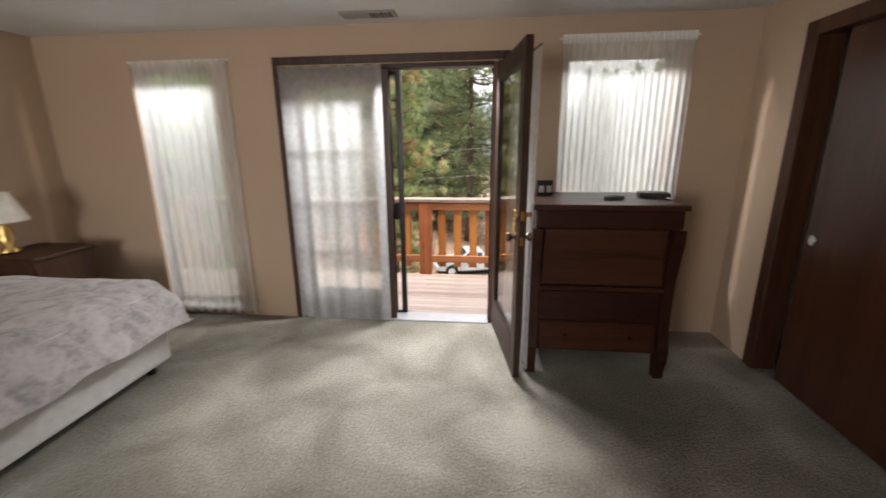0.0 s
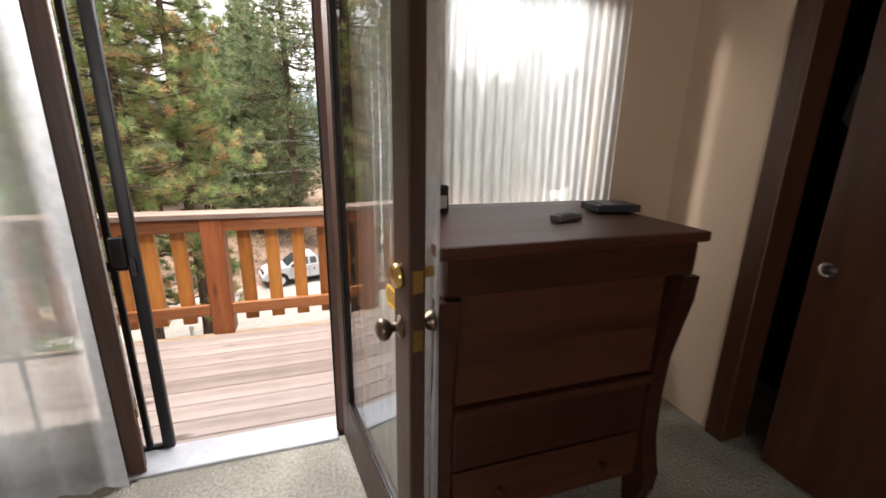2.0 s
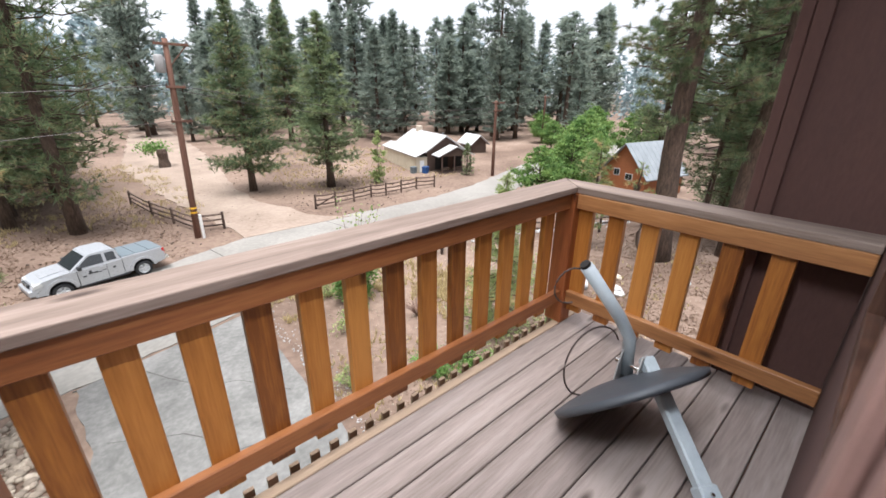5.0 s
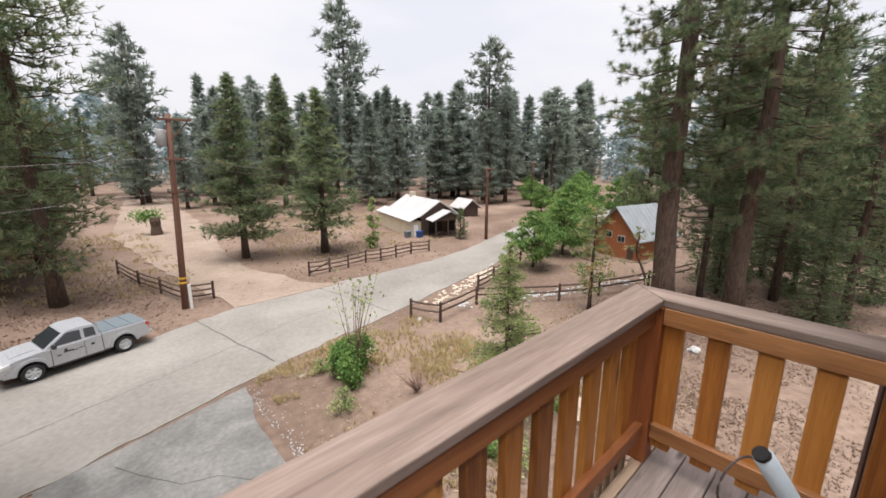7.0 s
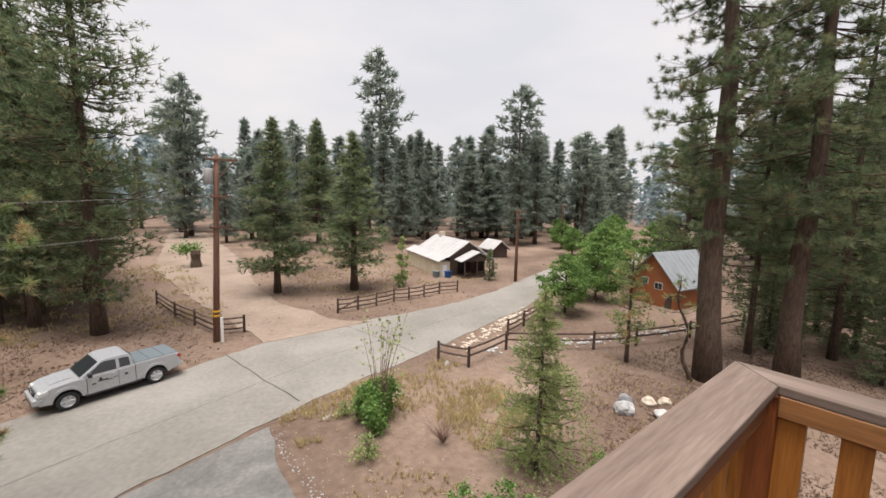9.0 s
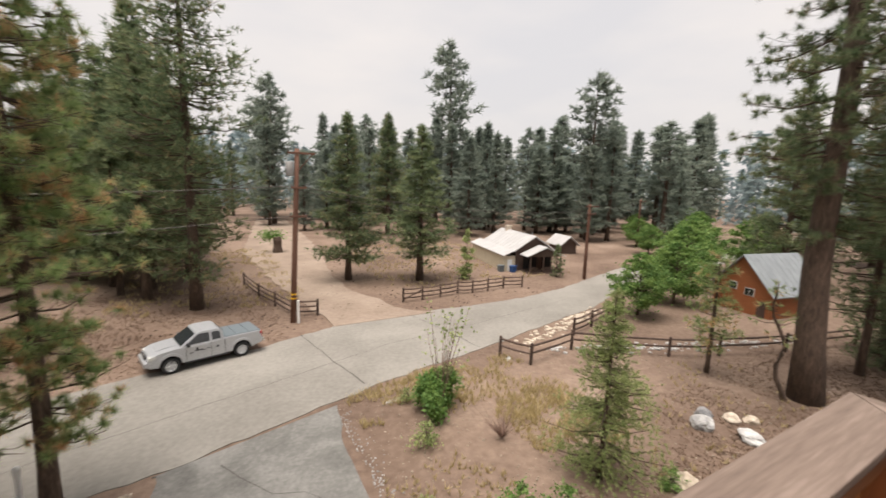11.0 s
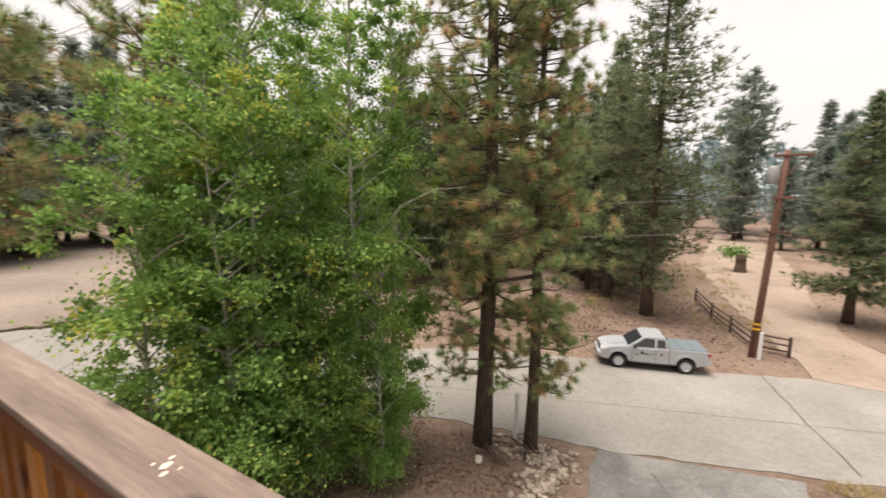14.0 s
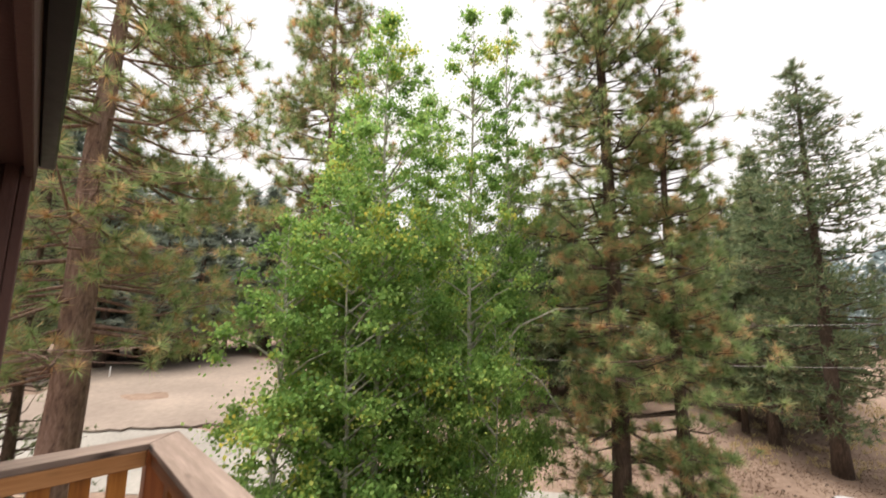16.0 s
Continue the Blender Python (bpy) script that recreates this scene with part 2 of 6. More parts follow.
M_CAP = wood("weathered_cap", (0.115, 0.082, 0.064), (0.19, 0.14, 0.112), (0.275, 0.212, 0.175), "x", rough=0.75, by_object=0.1)
M_CAP_Y = wood("weathered_cap_across", (0.115, 0.082, 0.064), (0.19, 0.14, 0.112), (0.275, 0.212, 0.175), "y", rough=0.75, by_object=0.1)
M_DECK = wood("weathered_deck", (0.14, 0.108, 0.092), (0.235, 0.19, 0.168), (0.325, 0.268, 0.24), "x", rough=0.75, by_object=0.25)
M_RAW = wood("raw_trim_wood", (0.22, 0.15, 0.095), (0.31, 0.22, 0.145), (0.4, 0.29, 0.2), "x", rough=0.7)
M_SIDING = surface("brown_siding", [(0.35, (0.072, 0.034, 0.028)), (0.65, (0.094, 0.046, 0.037))], scale=3, fine=80, stretch=(1, 1, 0.3), rough=0.8, bump=0.3, bump_scale=60)
M_DISH = plain("dish_grey", (0.055, 0.06, 0.068), 0.5)
M_DISHARM = plain("arm_grey", (0.36, 0.40, 0.42), 0.4)
M_CABLE = plain("cable", (0.05, 0.035, 0.03), 0.5)
M_YELLOW = plain("yellow_sticker", (0.75, 0.42, 0.02), 0.4)
M_BARS = plain("printed_bars", (0.09, 0.06, 0.02), 0.5)
M_BARK = surface("pine_bark", [(0.32, (0.035, 0.024, 0.018)), (0.5, (0.085, 0.058, 0.042)), (0.7, (0.16, 0.11, 0.08))], scale=3.5, fine=14, stretch=(3, 3, 0.7), rough=0.95, bump=1.0, bump_dist=0.05, distort=0.8)
M_BARK_RED = surface("red_pine_bark", [(0.32, (0.085, 0.055, 0.042)), (0.5, (0.24, 0.155, 0.12)), (0.7, (0.38, 0.27, 0.215))], scale=3.0, fine=12, stretch=(3, 3, 0.8), rough=0.95, bump=1.0, bump_dist=0.05, distort=0.8)
M_ASPEN_BARK = surface("aspen_bark", [(0.35, (0.2, 0.19, 0.15)), (0.5, (0.42, 0.41, 0.34)), (0.7, (0.55, 0.54, 0.46))], scale=4, fine=25, stretch=(1, 1, 3), rough=0.8, bump=0.3)
# pine needle colours raised well above real foliage to brighten the dark crowns
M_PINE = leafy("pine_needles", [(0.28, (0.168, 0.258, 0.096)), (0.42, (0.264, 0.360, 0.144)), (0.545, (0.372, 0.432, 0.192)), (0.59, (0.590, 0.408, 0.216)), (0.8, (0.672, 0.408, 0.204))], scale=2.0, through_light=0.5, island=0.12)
M_PINE_DARK = leafy("dark_pine_needles", [(0.3, (0.10, 0.145, 0.075)), (0.5, (0.17, 0.225, 0.115)), (0.64, (0.245, 0.28, 0.15)), (0.78, (0.35, 0.26, 0.14))], scale=1.2, through_light=0.5)
M_FIR = leafy("fir_needles", [(0.3, (0.129, 0.174, 0.095)), (0.5, (0.202, 0.258, 0.134)), (0.7, (0.302, 0.336, 0.168))], scale=0.8, through_light=0.5)
# haze put into the colour: distant needles paler and greyer than near ones
M_FAR_HAZE = leafy("hazy_far_conifer", [(0.3, (0.175, 0.215, 0.18)), (0.5, (0.245, 0.29, 0.24)), (0.7, (0.315, 0.355, 0.285))], scale=0.4, through_light=0.5)
# smoke haze mixed into the farthest trees' base colour: blue and pale
M_SKYLINE_HAZE = leafy("hazy_skyline_conifer", [(0.3, (0.23, 0.30, 0.315)), (0.5, (0.30, 0.375, 0.385)), (0.7, (0.36, 0.435, 0.43))], scale=0.05, through_light=0.5)
M_ASPEN = leafy("aspen_leaves", [(0.26, (0.140, 0.270, 0.070)), (0.46, (0.248, 0.410, 0.113)), (0.62, (0.346, 0.508, 0.140)), (0.74, (0.540, 0.562, 0.130)), (0.84, (0.700, 0.594, 0.108))], scale=0.55, through_light=0.5)
M_SPRUCE = leafy("young_spruce_needles", [(0.3, (0.2, 0.26, 0.1)), (0.5, (0.33, 0.4, 0.16)), (0.7, (0.45, 0.5, 0.22))], scale=2, through_light=0.5)
M_SHRUB = leafy("shrub_leaves", [(0.3, (0.09, 0.17, 0.045)), (0.5, (0.16, 0.28, 0.075)), (0.7, (0.27, 0.4, 0.12))], scale=3, through_light=0.48)
M_BRIGHT = leafy("orchard_leaves", [(0.3, (0.1, 0.185, 0.055)), (0.5, (0.17, 0.28, 0.08)), (0.7, (0.27, 0.38, 0.115))], scale=0.9, through_light=0.5)
M_GRASS = leafy("dry_grass", [(0.3, (0.37, 0.29, 0.15)), (0.5, (0.52, 0.42, 0.22)), (0.7, (0.62, 0.52, 0.3))], scale=2)
M_LITTER = leafy("pine_litter", [(0.3, (0.085, 0.052, 0.034)), (0.5, (0.15, 0.094, 0.06)), (0.7, (0.24, 0.16, 0.105))], scale=2, through_light=0.2)
M_DIRT = surface("brown_dirt", [(0.30, (0.10, 0.068, 0.051)), (0.46, (0.165, 0.116, 0.088)), (0.6, (0.235, 0.17, 0.13)), (0.72, (0.315, 0.245, 0.195))], scale=0.16, fine=3.5, rough=0.95, bump=0.7, bump_scale=5, bump_dist=0.08, spec=0.1, detail=9)
M_ROAD = surface("pale_concrete_road", [(0.32, (0.178, 0.164, 0.145)), (0.5, (0.236, 0.221, 0.197)), (0.68, (0.295, 0.275, 0.246))], scale=0.25, fine=6, rough=0.9, bump=0.3, bump_scale=30, spec=0.2, detail=9)
M_DRIVE = surface("grey_asphalt", [(0.34, (0.115, 0.112, 0.104)), (0.5, (0.165, 0.16, 0.149)), (0.66, (0.235, 0.228, 0.213))], scale=0.6, fine=9, rough=0.9, bump=0.4, bump_scale=40, spec=0.2, detail=9, distort=1.2)
M_SAND = surface("pale_sand_track", [(0.32, (0.2, 0.152, 0.118)), (0.5, (0.27, 0.21, 0.166)), (0.68, (0.335, 0.268, 0.215))], scale=0.3, fine=4, rough=0.95, bump=0.4, bump_scale=8, spec=0.1, detail=8)
M_LOT = surface("packed_dirt_lot", [(0.32, (0.15, 0.12, 0.1)), (0.5, (0.205, 0.168, 0.14)), (0.68, (0.275, 0.225, 0.185))], scale=0.12, fine=2, rough=0.95, bump=0.4, bump_scale=6, spec=0.1, detail=8)
M_CRACK = plain("tar_seam", (0.055, 0.048, 0.042), 0.8)
M_STONE = surface("pale_stone", [(0.3, (0.27, 0.22, 0.17)), (0.5, (0.42, 0.35, 0.27)), (0.7, (0.55, 0.47, 0.38))], scale=5, fine=30, rough=0.9, bump=0.6, by_object=0.5, by_island=0.5)
M_STONE_GREY = surface("grey_stone", [(0.3, (0.16, 0.16, 0.165)), (0.5, (0.34, 0.33, 0.32)), (0.7, (0.56, 0.55, 0.53))], scale=4, fine=30, rough=0.9, bump=0.6, by_object=0.3)
M_FENCE = wood("old_fence_wood", (0.04, 0.026, 0.02), (0.085, 0.055, 0.042), (0.14, 0.10, 0.08), "x", rough=0.9, knots=False)
M_POLE = wood("utility_pole_wood", (0.075, 0.036, 0.024), (0.125, 0.062, 0.042), (0.18, 0.095, 0.065), "z", rough=0.9, knots=False)
M_SILVER = plain("silver_car_paint", (0.46, 0.47, 0.49), 0.3, 0.4, vary=0.03)
M_TYRE = plain("rubber", (0.02, 0.02, 0.021), 0.85)
M_RIM = plain("alloy", (0.6, 0.61, 0.62), 0.4, 0.5)
M_CARGLASS = plain("car_glass", (0.02, 0.023, 0.026), 0.08, 0.0, spec=0.8, vary=0.03)
M_TONNEAU = plain("vinyl_cover", (0.12, 0.145, 0.16), 0.5)
M_LAMP_RED = plain("red_lens", (0.4, 0.02, 0.02), 0.2)
M_LAMP_CLEAR = plain("clear_lens", (0.6, 0.6, 0.58), 0.15)
M_PLASTIC = plain("black_plastic", (0.025, 0.025, 0.027), 0.6)
M_WHITE_METAL = surface("white_metal_roof", [(0.35, (0.4, 0.39, 0.385)), (0.65, (0.5, 0.49, 0.48))], scale=1, fine=12, rough=0.5, bump=0.1)
M_CREAM_WALL = surface("cream_siding", [(0.35, (0.52, 0.45, 0.33)), (0.65, (0.6, 0.53, 0.4))], scale=1, fine=10, rough=0.7, bump=0.1)
M_BROWN_HOUSE = surface("brown_boards", [(0.35, (0.06, 0.038, 0.03)), (0.65, (0.1, 0.065, 0.05))], scale=1, fine=10, rough=0.8, bump=0.2)
M_GREY_METAL = surface("grey_metal_roof", [(0.35, (0.2, 0.22, 0.235)), (0.65, (0.28, 0.30, 0.315))], scale=1, fine=12, rough=0.5, bump=0.1)
M_ORANGE_WOOD = surface("orange_log_siding", [(0.35, (0.25, 0.085, 0.03)), (0.65, (0.34, 0.125, 0.05))], scale=1.5, fine=12, stretch=(1, 1, 6), rough=0.7, bump=0.3)
M_BLUE = plain("blue_bin", (0.02, 0.07, 0.22), 0.5)
M_WHITE = plain("white_paint", (0.75, 0.75, 0.73), 0.5)
M_LAMPSHADE = plain("cream_shade", (0.8, 0.76, 0.66), 0.8)
M_SCREEN_GREY = plain("grey_plastic", (0.11, 0.10, 0.095), 0.5)
M_VENT = plain("vent_grey", (0.3, 0.29, 0.28), 0.5)


# ---- builders ----
def empty(name, loc=(0, 0, 0), rz=0.0, label="", category="", group="", kind=""):
    ob = new(name)
    ob.empty_display_size = 0.1
    ob.matrix_world = pose(*loc, 0, 0, rz)
    return tagged(ob, label, category, group, kind)


def finish(bm, name, smooth=False):
    me = bpy.data.meshes.new(name)
    bmesh.ops.recalc_face_normals(bm, faces=bm.faces)
    bm.to_mesh(me)
    bm.free()
    if smooth:
        for p in me.polygons:
            p.use_smooth = True
    return me


def part(name, bm, material, parent=None, label="", smooth=False, m=None):
    me = finish(bm, name, smooth) if isinstance(bm, bmesh.types.BMesh) else bm
    if not me.materials:
        me.materials.append(material)
    ob = new(name, me)
    if parent is not None:
        ob.parent = parent
    if m is not None:
        ob.matrix_basis = m
    return tagged(ob, label)


def box(x0, x1, y0, y1, z0, z1, bevel=0.0, bm=None, segments=1):
    own = bmesh.new()
    bmesh.ops.create_cube(own, size=1.0)
    bmesh.ops.scale(own, vec=(abs(x1 - x0), abs(y1 - y0), abs(z1 - z0)), verts=own.verts)
    if bevel:
        bmesh.ops.bevel(own, geom=own.edges[:], offset=bevel, segments=segments, affect="EDGES", profile=0.6)
    bmesh.ops.translate(own, vec=((x0 + x1) / 2, (y0 + y1) / 2, (z0 + z1) / 2), verts=own.verts)
    return join(bm, own)


def join(bm, own):
    if bm is None:
        return own
    me = bpy.data.meshes.new("piece")
    own.to_mesh(me)
    own.free()
    bm.from_mesh(me)
    bpy.data.meshes.remove(me)
    return bm


def tube(points, radii, sides=8, bm=None, cap=True):
    """A round, tapered bar through a row of points."""
    bm = bm or bmesh.new()
    points = [Vector(p) for p in points]
    rings = []
    for i, p in enumerate(points):
        d = (points[min(i + 1, len(points) - 1)] - points[max(i - 1, 0)]).normalized()
        a = d.orthogonal().normalized() if abs(d.z) > 0.99 else d.cross(Vector((0, 0, 1))).normalized()
        c = d.cross(a).normalized()
        r = radii[i] if isinstance(radii, (list, tuple)) else radii
        rings.append([bm.verts.new(p + (a * math.cos(2 * math.pi * k / sides) + c * math.sin(2 * math.pi * k / sides)) * r) for k in range(sides)])
    for lo, hi in zip(rings, rings[1:]):
        for k in range(sides):
            bm.faces.new((lo[k], lo[(k + 1) % sides], hi[(k + 1) % sides], hi[k]))
    if cap:
        bm.faces.new(rings[0][::-1])
        bm.faces.new(rings[-1])
    return bm


def prism(outline, y0, y1, bm=None, bevel=0.0):
    """An x-z outline pushed out from y0 to y1."""
    own = bmesh.new()
    front = [own.verts.new((x, y0, z)) for x, z in outline]
    back = [own.verts.new((x, y1, z)) for x, z in outline]
    own.faces.new(front)
    own.faces.new(back[::-1])
    for i in range(len(outline)):
        j = (i + 1) % len(outline)
        own.faces.new((front[j], front[i], back[i], back[j]))
    if bevel:
        bmesh.ops.bevel(own, geom=own.edges[:], offset=bevel, segments=2, affect="EDGES", profile=0.6)
    return join(bm, own)


def lathe(profile, sides=20, bm=None, centre=(0, 0, 0)):
    """A turned form about z, from (radius, height) pairs."""
    bm = bm or bmesh.new()
    cx, cy, cz = centre
    rings = [[bm.verts.new((cx + r * math.cos(2 * math.pi * k / sides), cy + r * math.sin(2 * math.pi * k / sides), cz + z)) for k in range(sides)] for r, z in profile]
    for lo, hi in zip(rings, rings[1:]):
        for k in range(sides):
            bm.faces.new((lo[k], lo[(k + 1) % sides], hi[(k + 1) % sides], hi[k]))
    bm.faces.new(rings[0][::-1])
    bm.faces.new(rings[-1])
    return bm


def rock(size, seed, bm=None, at=(0, 0, 0), detail=2):
    own = bmesh.new()
    bmesh.ops.create_icosphere(own, subdivisions=detail, radius=1.0)
    for v in own.verts:
        k = 1 + 0.35 * noise.noise(v.co * 1.3 + Vector((seed * 3.1, seed, -seed))) + 0.12 * noise.noise(v.co * 3.5 + Vector((seed, 0, seed)))
        v.co = Vector((v.co.x * size[0], v.co.y * size[1], v.co.z * size[2])) * k + Vector(at)
    return join(bm, own)


def cloth(x0, x1, z0, z1, folds, depth, seed, scallop=0.0, steps=90, rows=14, gather=0.5):
    """A hanging curtain in the x-z plane, its folds in y."""
    bm = bmesh.new()
    grid = []
    for j in range(rows + 1):
        v = j / rows
        line = []
        for i in range(steps + 1):
            u = i / steps
            y = depth * (math.sin(u * folds * 2 * math.pi + 1.5 * noise.noise((u * 5, v * 1.2, seed))) * (0.35 + 0.65 * v * gather + 0.3 * noise.noise((u * 9, v * 2, seed + 4))))
            z = z1 + (z0 - z1) * v
            if j == rows:
                z += scallop * abs(math.sin(u * folds * math.pi))
            line.append(bm.verts.new((x0 + (x1 - x0) * u, y, z)))
        grid.append(line)
    for a, b in zip(grid, grid[1:]):
        for i in range(steps):
            bm.faces.new((a[i], a[i + 1], b[i + 1], b[i]))
    return bm


def mesh_from(name, verts, faces, material):
    me = bpy.data.meshes.new(name)
    verts = np.asarray(verts, dtype=np.float32)
    faces = np.asarray(faces, dtype=np.int32)
    k = faces.shape[1]
    me.vertices.add(len(verts))
    me.vertices.foreach_set("co", verts.ravel())
    me.loops.add(faces.size)
    me.loops.foreach_set("vertex_index", faces.ravel())
    me.polygons.add(len(faces))
    me.polygons.foreach_set("loop_start", np.arange(0, faces.size, k, dtype=np.int32))
    me.update(calc_edges=True)
    me.materials.append(material)
    return me


def unit(v):
    return v / np.maximum(np.linalg.norm(v, axis=1, keepdims=True), 1e-9)


def blades(points, along, count, length, width, spread, rng):
    """Thin three-cornered needles or leaves round each point, leaning along a direction."""
    n = len(points)
    p = np.repeat(points, count, axis=0)
    d = unit(np.repeat(along, count, axis=0) + rng.normal(0, spread, (n * count, 3)))
    s = unit(np.cross(d, rng.normal(0, 1, (n * count, 3))))
    ln = length * rng.uniform(0.65, 1.2, (n * count, 1))
    a = p - s * width / 2
    b = p + s * width / 2
    c = p + d * ln
    v = np.stack([a, b, c], 1).reshape(-1, 3)
    return v, np.arange(len(v)).reshape(-1, 3)


def leaves(points, size, rng, flat=0.6):
    """Four-cornered leaves scattered at points."""
    n = len(points)
    nrm = unit(rng.normal(0, 1, (n, 3)) + np.array([0, 0, flat]))
    a = unit(np.cross(nrm, rng.normal(0, 1, (n, 3))))
    b = np.cross(nrm, a)
    sz = size * rng.uniform(0.6, 1.25, (n, 1))
    v = np.stack([points - a * sz * 0.5, points + b * sz * 0.42, points + a * sz * 0.55, points - b * sz * 0.42], 1).reshape(-1, 3)
    return v, np.arange(len(v)).reshape(-1, 4)


def limb_paths(h, base, reach, step, per, rng, rise, shape, lean=(0, 0), gaps=0.0):
    """Limbs of a conifer: where each starts, ends and how it bends."""
    out = []
    z = base
    while z < h * 0.985:
        f = (z - base) / (h - base)
        for _ in range(per):
            if rng.random() < gaps:
                continue
            a = rng.uniform(0, 2 * math.pi)
            r = reach * shape(f) * rng.uniform(0.4, 1.18) + 0.1
            zz = z + rng.uniform(-0.5, 0.5) * step
            s = np.array([lean[0] * zz, lean[1] * zz, zz])
            e = s + np.array([math.cos(a) * r, math.sin(a) * r, r * (rise + rng.uniform(-0.15, 0.15))])
            m = (s + e) / 2 - np.array([0, 0, r * 0.10])
            out.append((s, m, e, r))
        z += step * (1.15 - 0.6 * f)
    return out


def conifer_meshes(h, base, reach, trunk, seed, needles, bark, step=0.6, per=5, rise=0.1, shape=None, tuft=0.22, width=0.03, count=9, gap=0.35,
                   lean=(0, 0), gaps=0.0, side=0.35, inner=0.25, spread=0.75, bend=0.0, twig=False):
    rng = np.random.default_rng(seed)
    shape = shape or (lambda f: (1 - f) ** 0.8 * (0.55 + 0.45 * min(1, f * 5)))
    bm = bmesh.new()
    steps = 10
    tube([(lean[0] * h * i / steps + bend * math.sin(i * 0.9 + seed), lean[1] * h * i / steps + bend * math.cos(i * 1.3 + seed), h * i / steps - (0.25 if i == 0 else 0)) for i in range(steps + 1)],
         [trunk * ((1 - i / steps) ** 0.8) * (1.25 if i == 0 else 1) + 0.012 for i in range(steps + 1)], 9, bm)
    limbs = limb_paths(h, base, reach, step, per, rng, rise, shape, lean, gaps)
    pts, dirs = [], []
    for s, m, e, r in limbs:
        if r > 0.35:
            tube([s, m, e], [0.014 + 0.010 * r, 0.010 + 0.006 * r, 0.006], 4, bm, cap=False)
        k = max(2, int(r * (1 - inner) / gap * 2.2))
        for t in rng.uniform(inner, 1.02, k):
            p = (1 - t) ** 2 * s + 2 * t * (1 - t) * m + t * t * e
            d = unit((e - s)[None])[0]
            off = np.array([-d[1], d[0], 0]) * rng.uniform(-1, 1) * side * r * (0.3 + 0.7 * t) + np.array([0, 0, rng.uniform(-0.06, 0.10) * (0.5 + r)])
            pts.append(p + off)
            dd = d * 0.8 + off / max(0.3, r) + np.array([0, 0, 0.25])
            dirs.append(dd)
            if twig:
                q = p + off
                tube([p - d * 0.25 * min(1.0, r), (p + q) / 2 - np.array([0, 0, 0.03]), q + unit(dd[None])[0] * tuft * 0.3], [0.011, 0.009, 0.007], 3, bm, cap=False)
    top = np.array([lean[0] * h, lean[1] * h, h])
    for _ in range(6):
        pts.append(top - np.array([0, 0, rng.uniform(0, 0.5)]))
        dirs.append(np.array([0, 0, 1.0]))
    pts, dirs = np.array(pts), unit(np.array(dirs))
    v, f = blades(pts, dirs, count, tuft, width, spread, rng)
    wood_me = finish(bm, "trunk", True)
    wood_me.materials.append(bark)
    return wood_me, mesh_from("crown", v, f, needles)


def tree(meshes, x, y, z, label, category="pine tree", scale=1.0, rz=0.0, name="pine_tree", group=""):
    e = empty(name, (x, y, z), rz, label, category, group)
    for n, me in zip(("trunk", "crown"), meshes):
        ob = new(n, me)
        ob.parent = e
    e.scale = (scale, scale, scale) if not isinstance(scale, tuple) else scale
    return e


def leafy_tree_meshes(h, base, reach, trunk, seed, leaf_mat, bark, count, size, clumps=60, narrow=1.0, lean=(0, 0)):
    """A broadleaf tree: trunk, limbs and a crown of leaf clumps with gaps."""
    rng = np.random.default_rng(seed)
    bm = bmesh.new()
    steps = 8
    tube([(lean[0] * h * i / steps + 0.06 * math.sin(i + seed), lean[1] * h * i / steps + 0.06 * math.cos(i * 1.4 + seed), h * i / steps - (0.2 if i == 0 else 0)) for i in range(steps + 1)],
         [trunk * (1 - 0.93 * i / steps) for i in range(steps + 1)], 8, bm)
    centres, sizes = [], []
    for i in range(clumps):
        f = rng.uniform(0, 1) ** 0.9
        z = base + (h - base) * f
        r = reach * (math.sin(math.pi * min(1, (f * 0.86 + 0.14))) ** 0.7) * rng.uniform(0.15, 1.0) ** 0.6
        a = rng.uniform(0, 2 * math.pi)
        c = np.array([lean[0] * z + math.cos(a) * r, lean[1] * z + math.sin(a) * r * narrow, z])
        s = np.array([lean[0] * z * 0.8, lean[1] * z * 0.8, max(0.6, z - r * 0.6)])
        if i % 2 == 0:
            tube([s, (s + c) / 2 + np.array([0, 0, 0.1]), c], [0.02 + 0.012 * r, 0.012 + 0.006 * r, 0.006], 4, bm, cap=False)
        centres.append(c)
        sizes.append((rng.uniform(0.16, 0.38) * max(0.5, reach * 0.5) + 0.12) * (1 - 0.55 * f))
    centres, sizes = np.array(centres), np.array(sizes)
    w = sizes ** 2.2
    pick = rng.choice(clumps, count, p=w / w.sum())
    dirs = unit(rng.normal(0, 1, (count, 3)))
    pts = centres[pick] + dirs * (sizes[pick] * rng.gamma(2.2, 0.36, count))[:, None] * np.array([1.25, 1.25, 0.75])
    v, f = leaves(pts, size, rng)
    wood_me = finish(bm, "trunk", True)
    wood_me.materials.append(bark)
    return wood_me, mesh_from("crown", v, f, leaf_mat)

# ---- ground, road ----
G = -6.65
ROAD_NEAR = ((-70, -30, -24, -16, -9.9, -6.7, -1, 4, 8.2, 12.1, 17.3, 24.1, 29, 40, 80), (-30, 0, 7.5, 11.9, 14.2, 16.3, 17.3, 18.9, 20, 20.7, 22, 23.6, 25.6, 28, 33))
ROAD_FAR = ((-70, -40, -31.6, -16.2, -9.9, -4.7, 2.3, 6.6, 10.8, 16.4, 21, 26.7, 31, 40, 80), (-8, 6, 13, 18.1, 22.1, 24.1, 25.9, 27.5, 27.9, 27.6, 27.8, 28.9, 30.4, 33.2, 39))


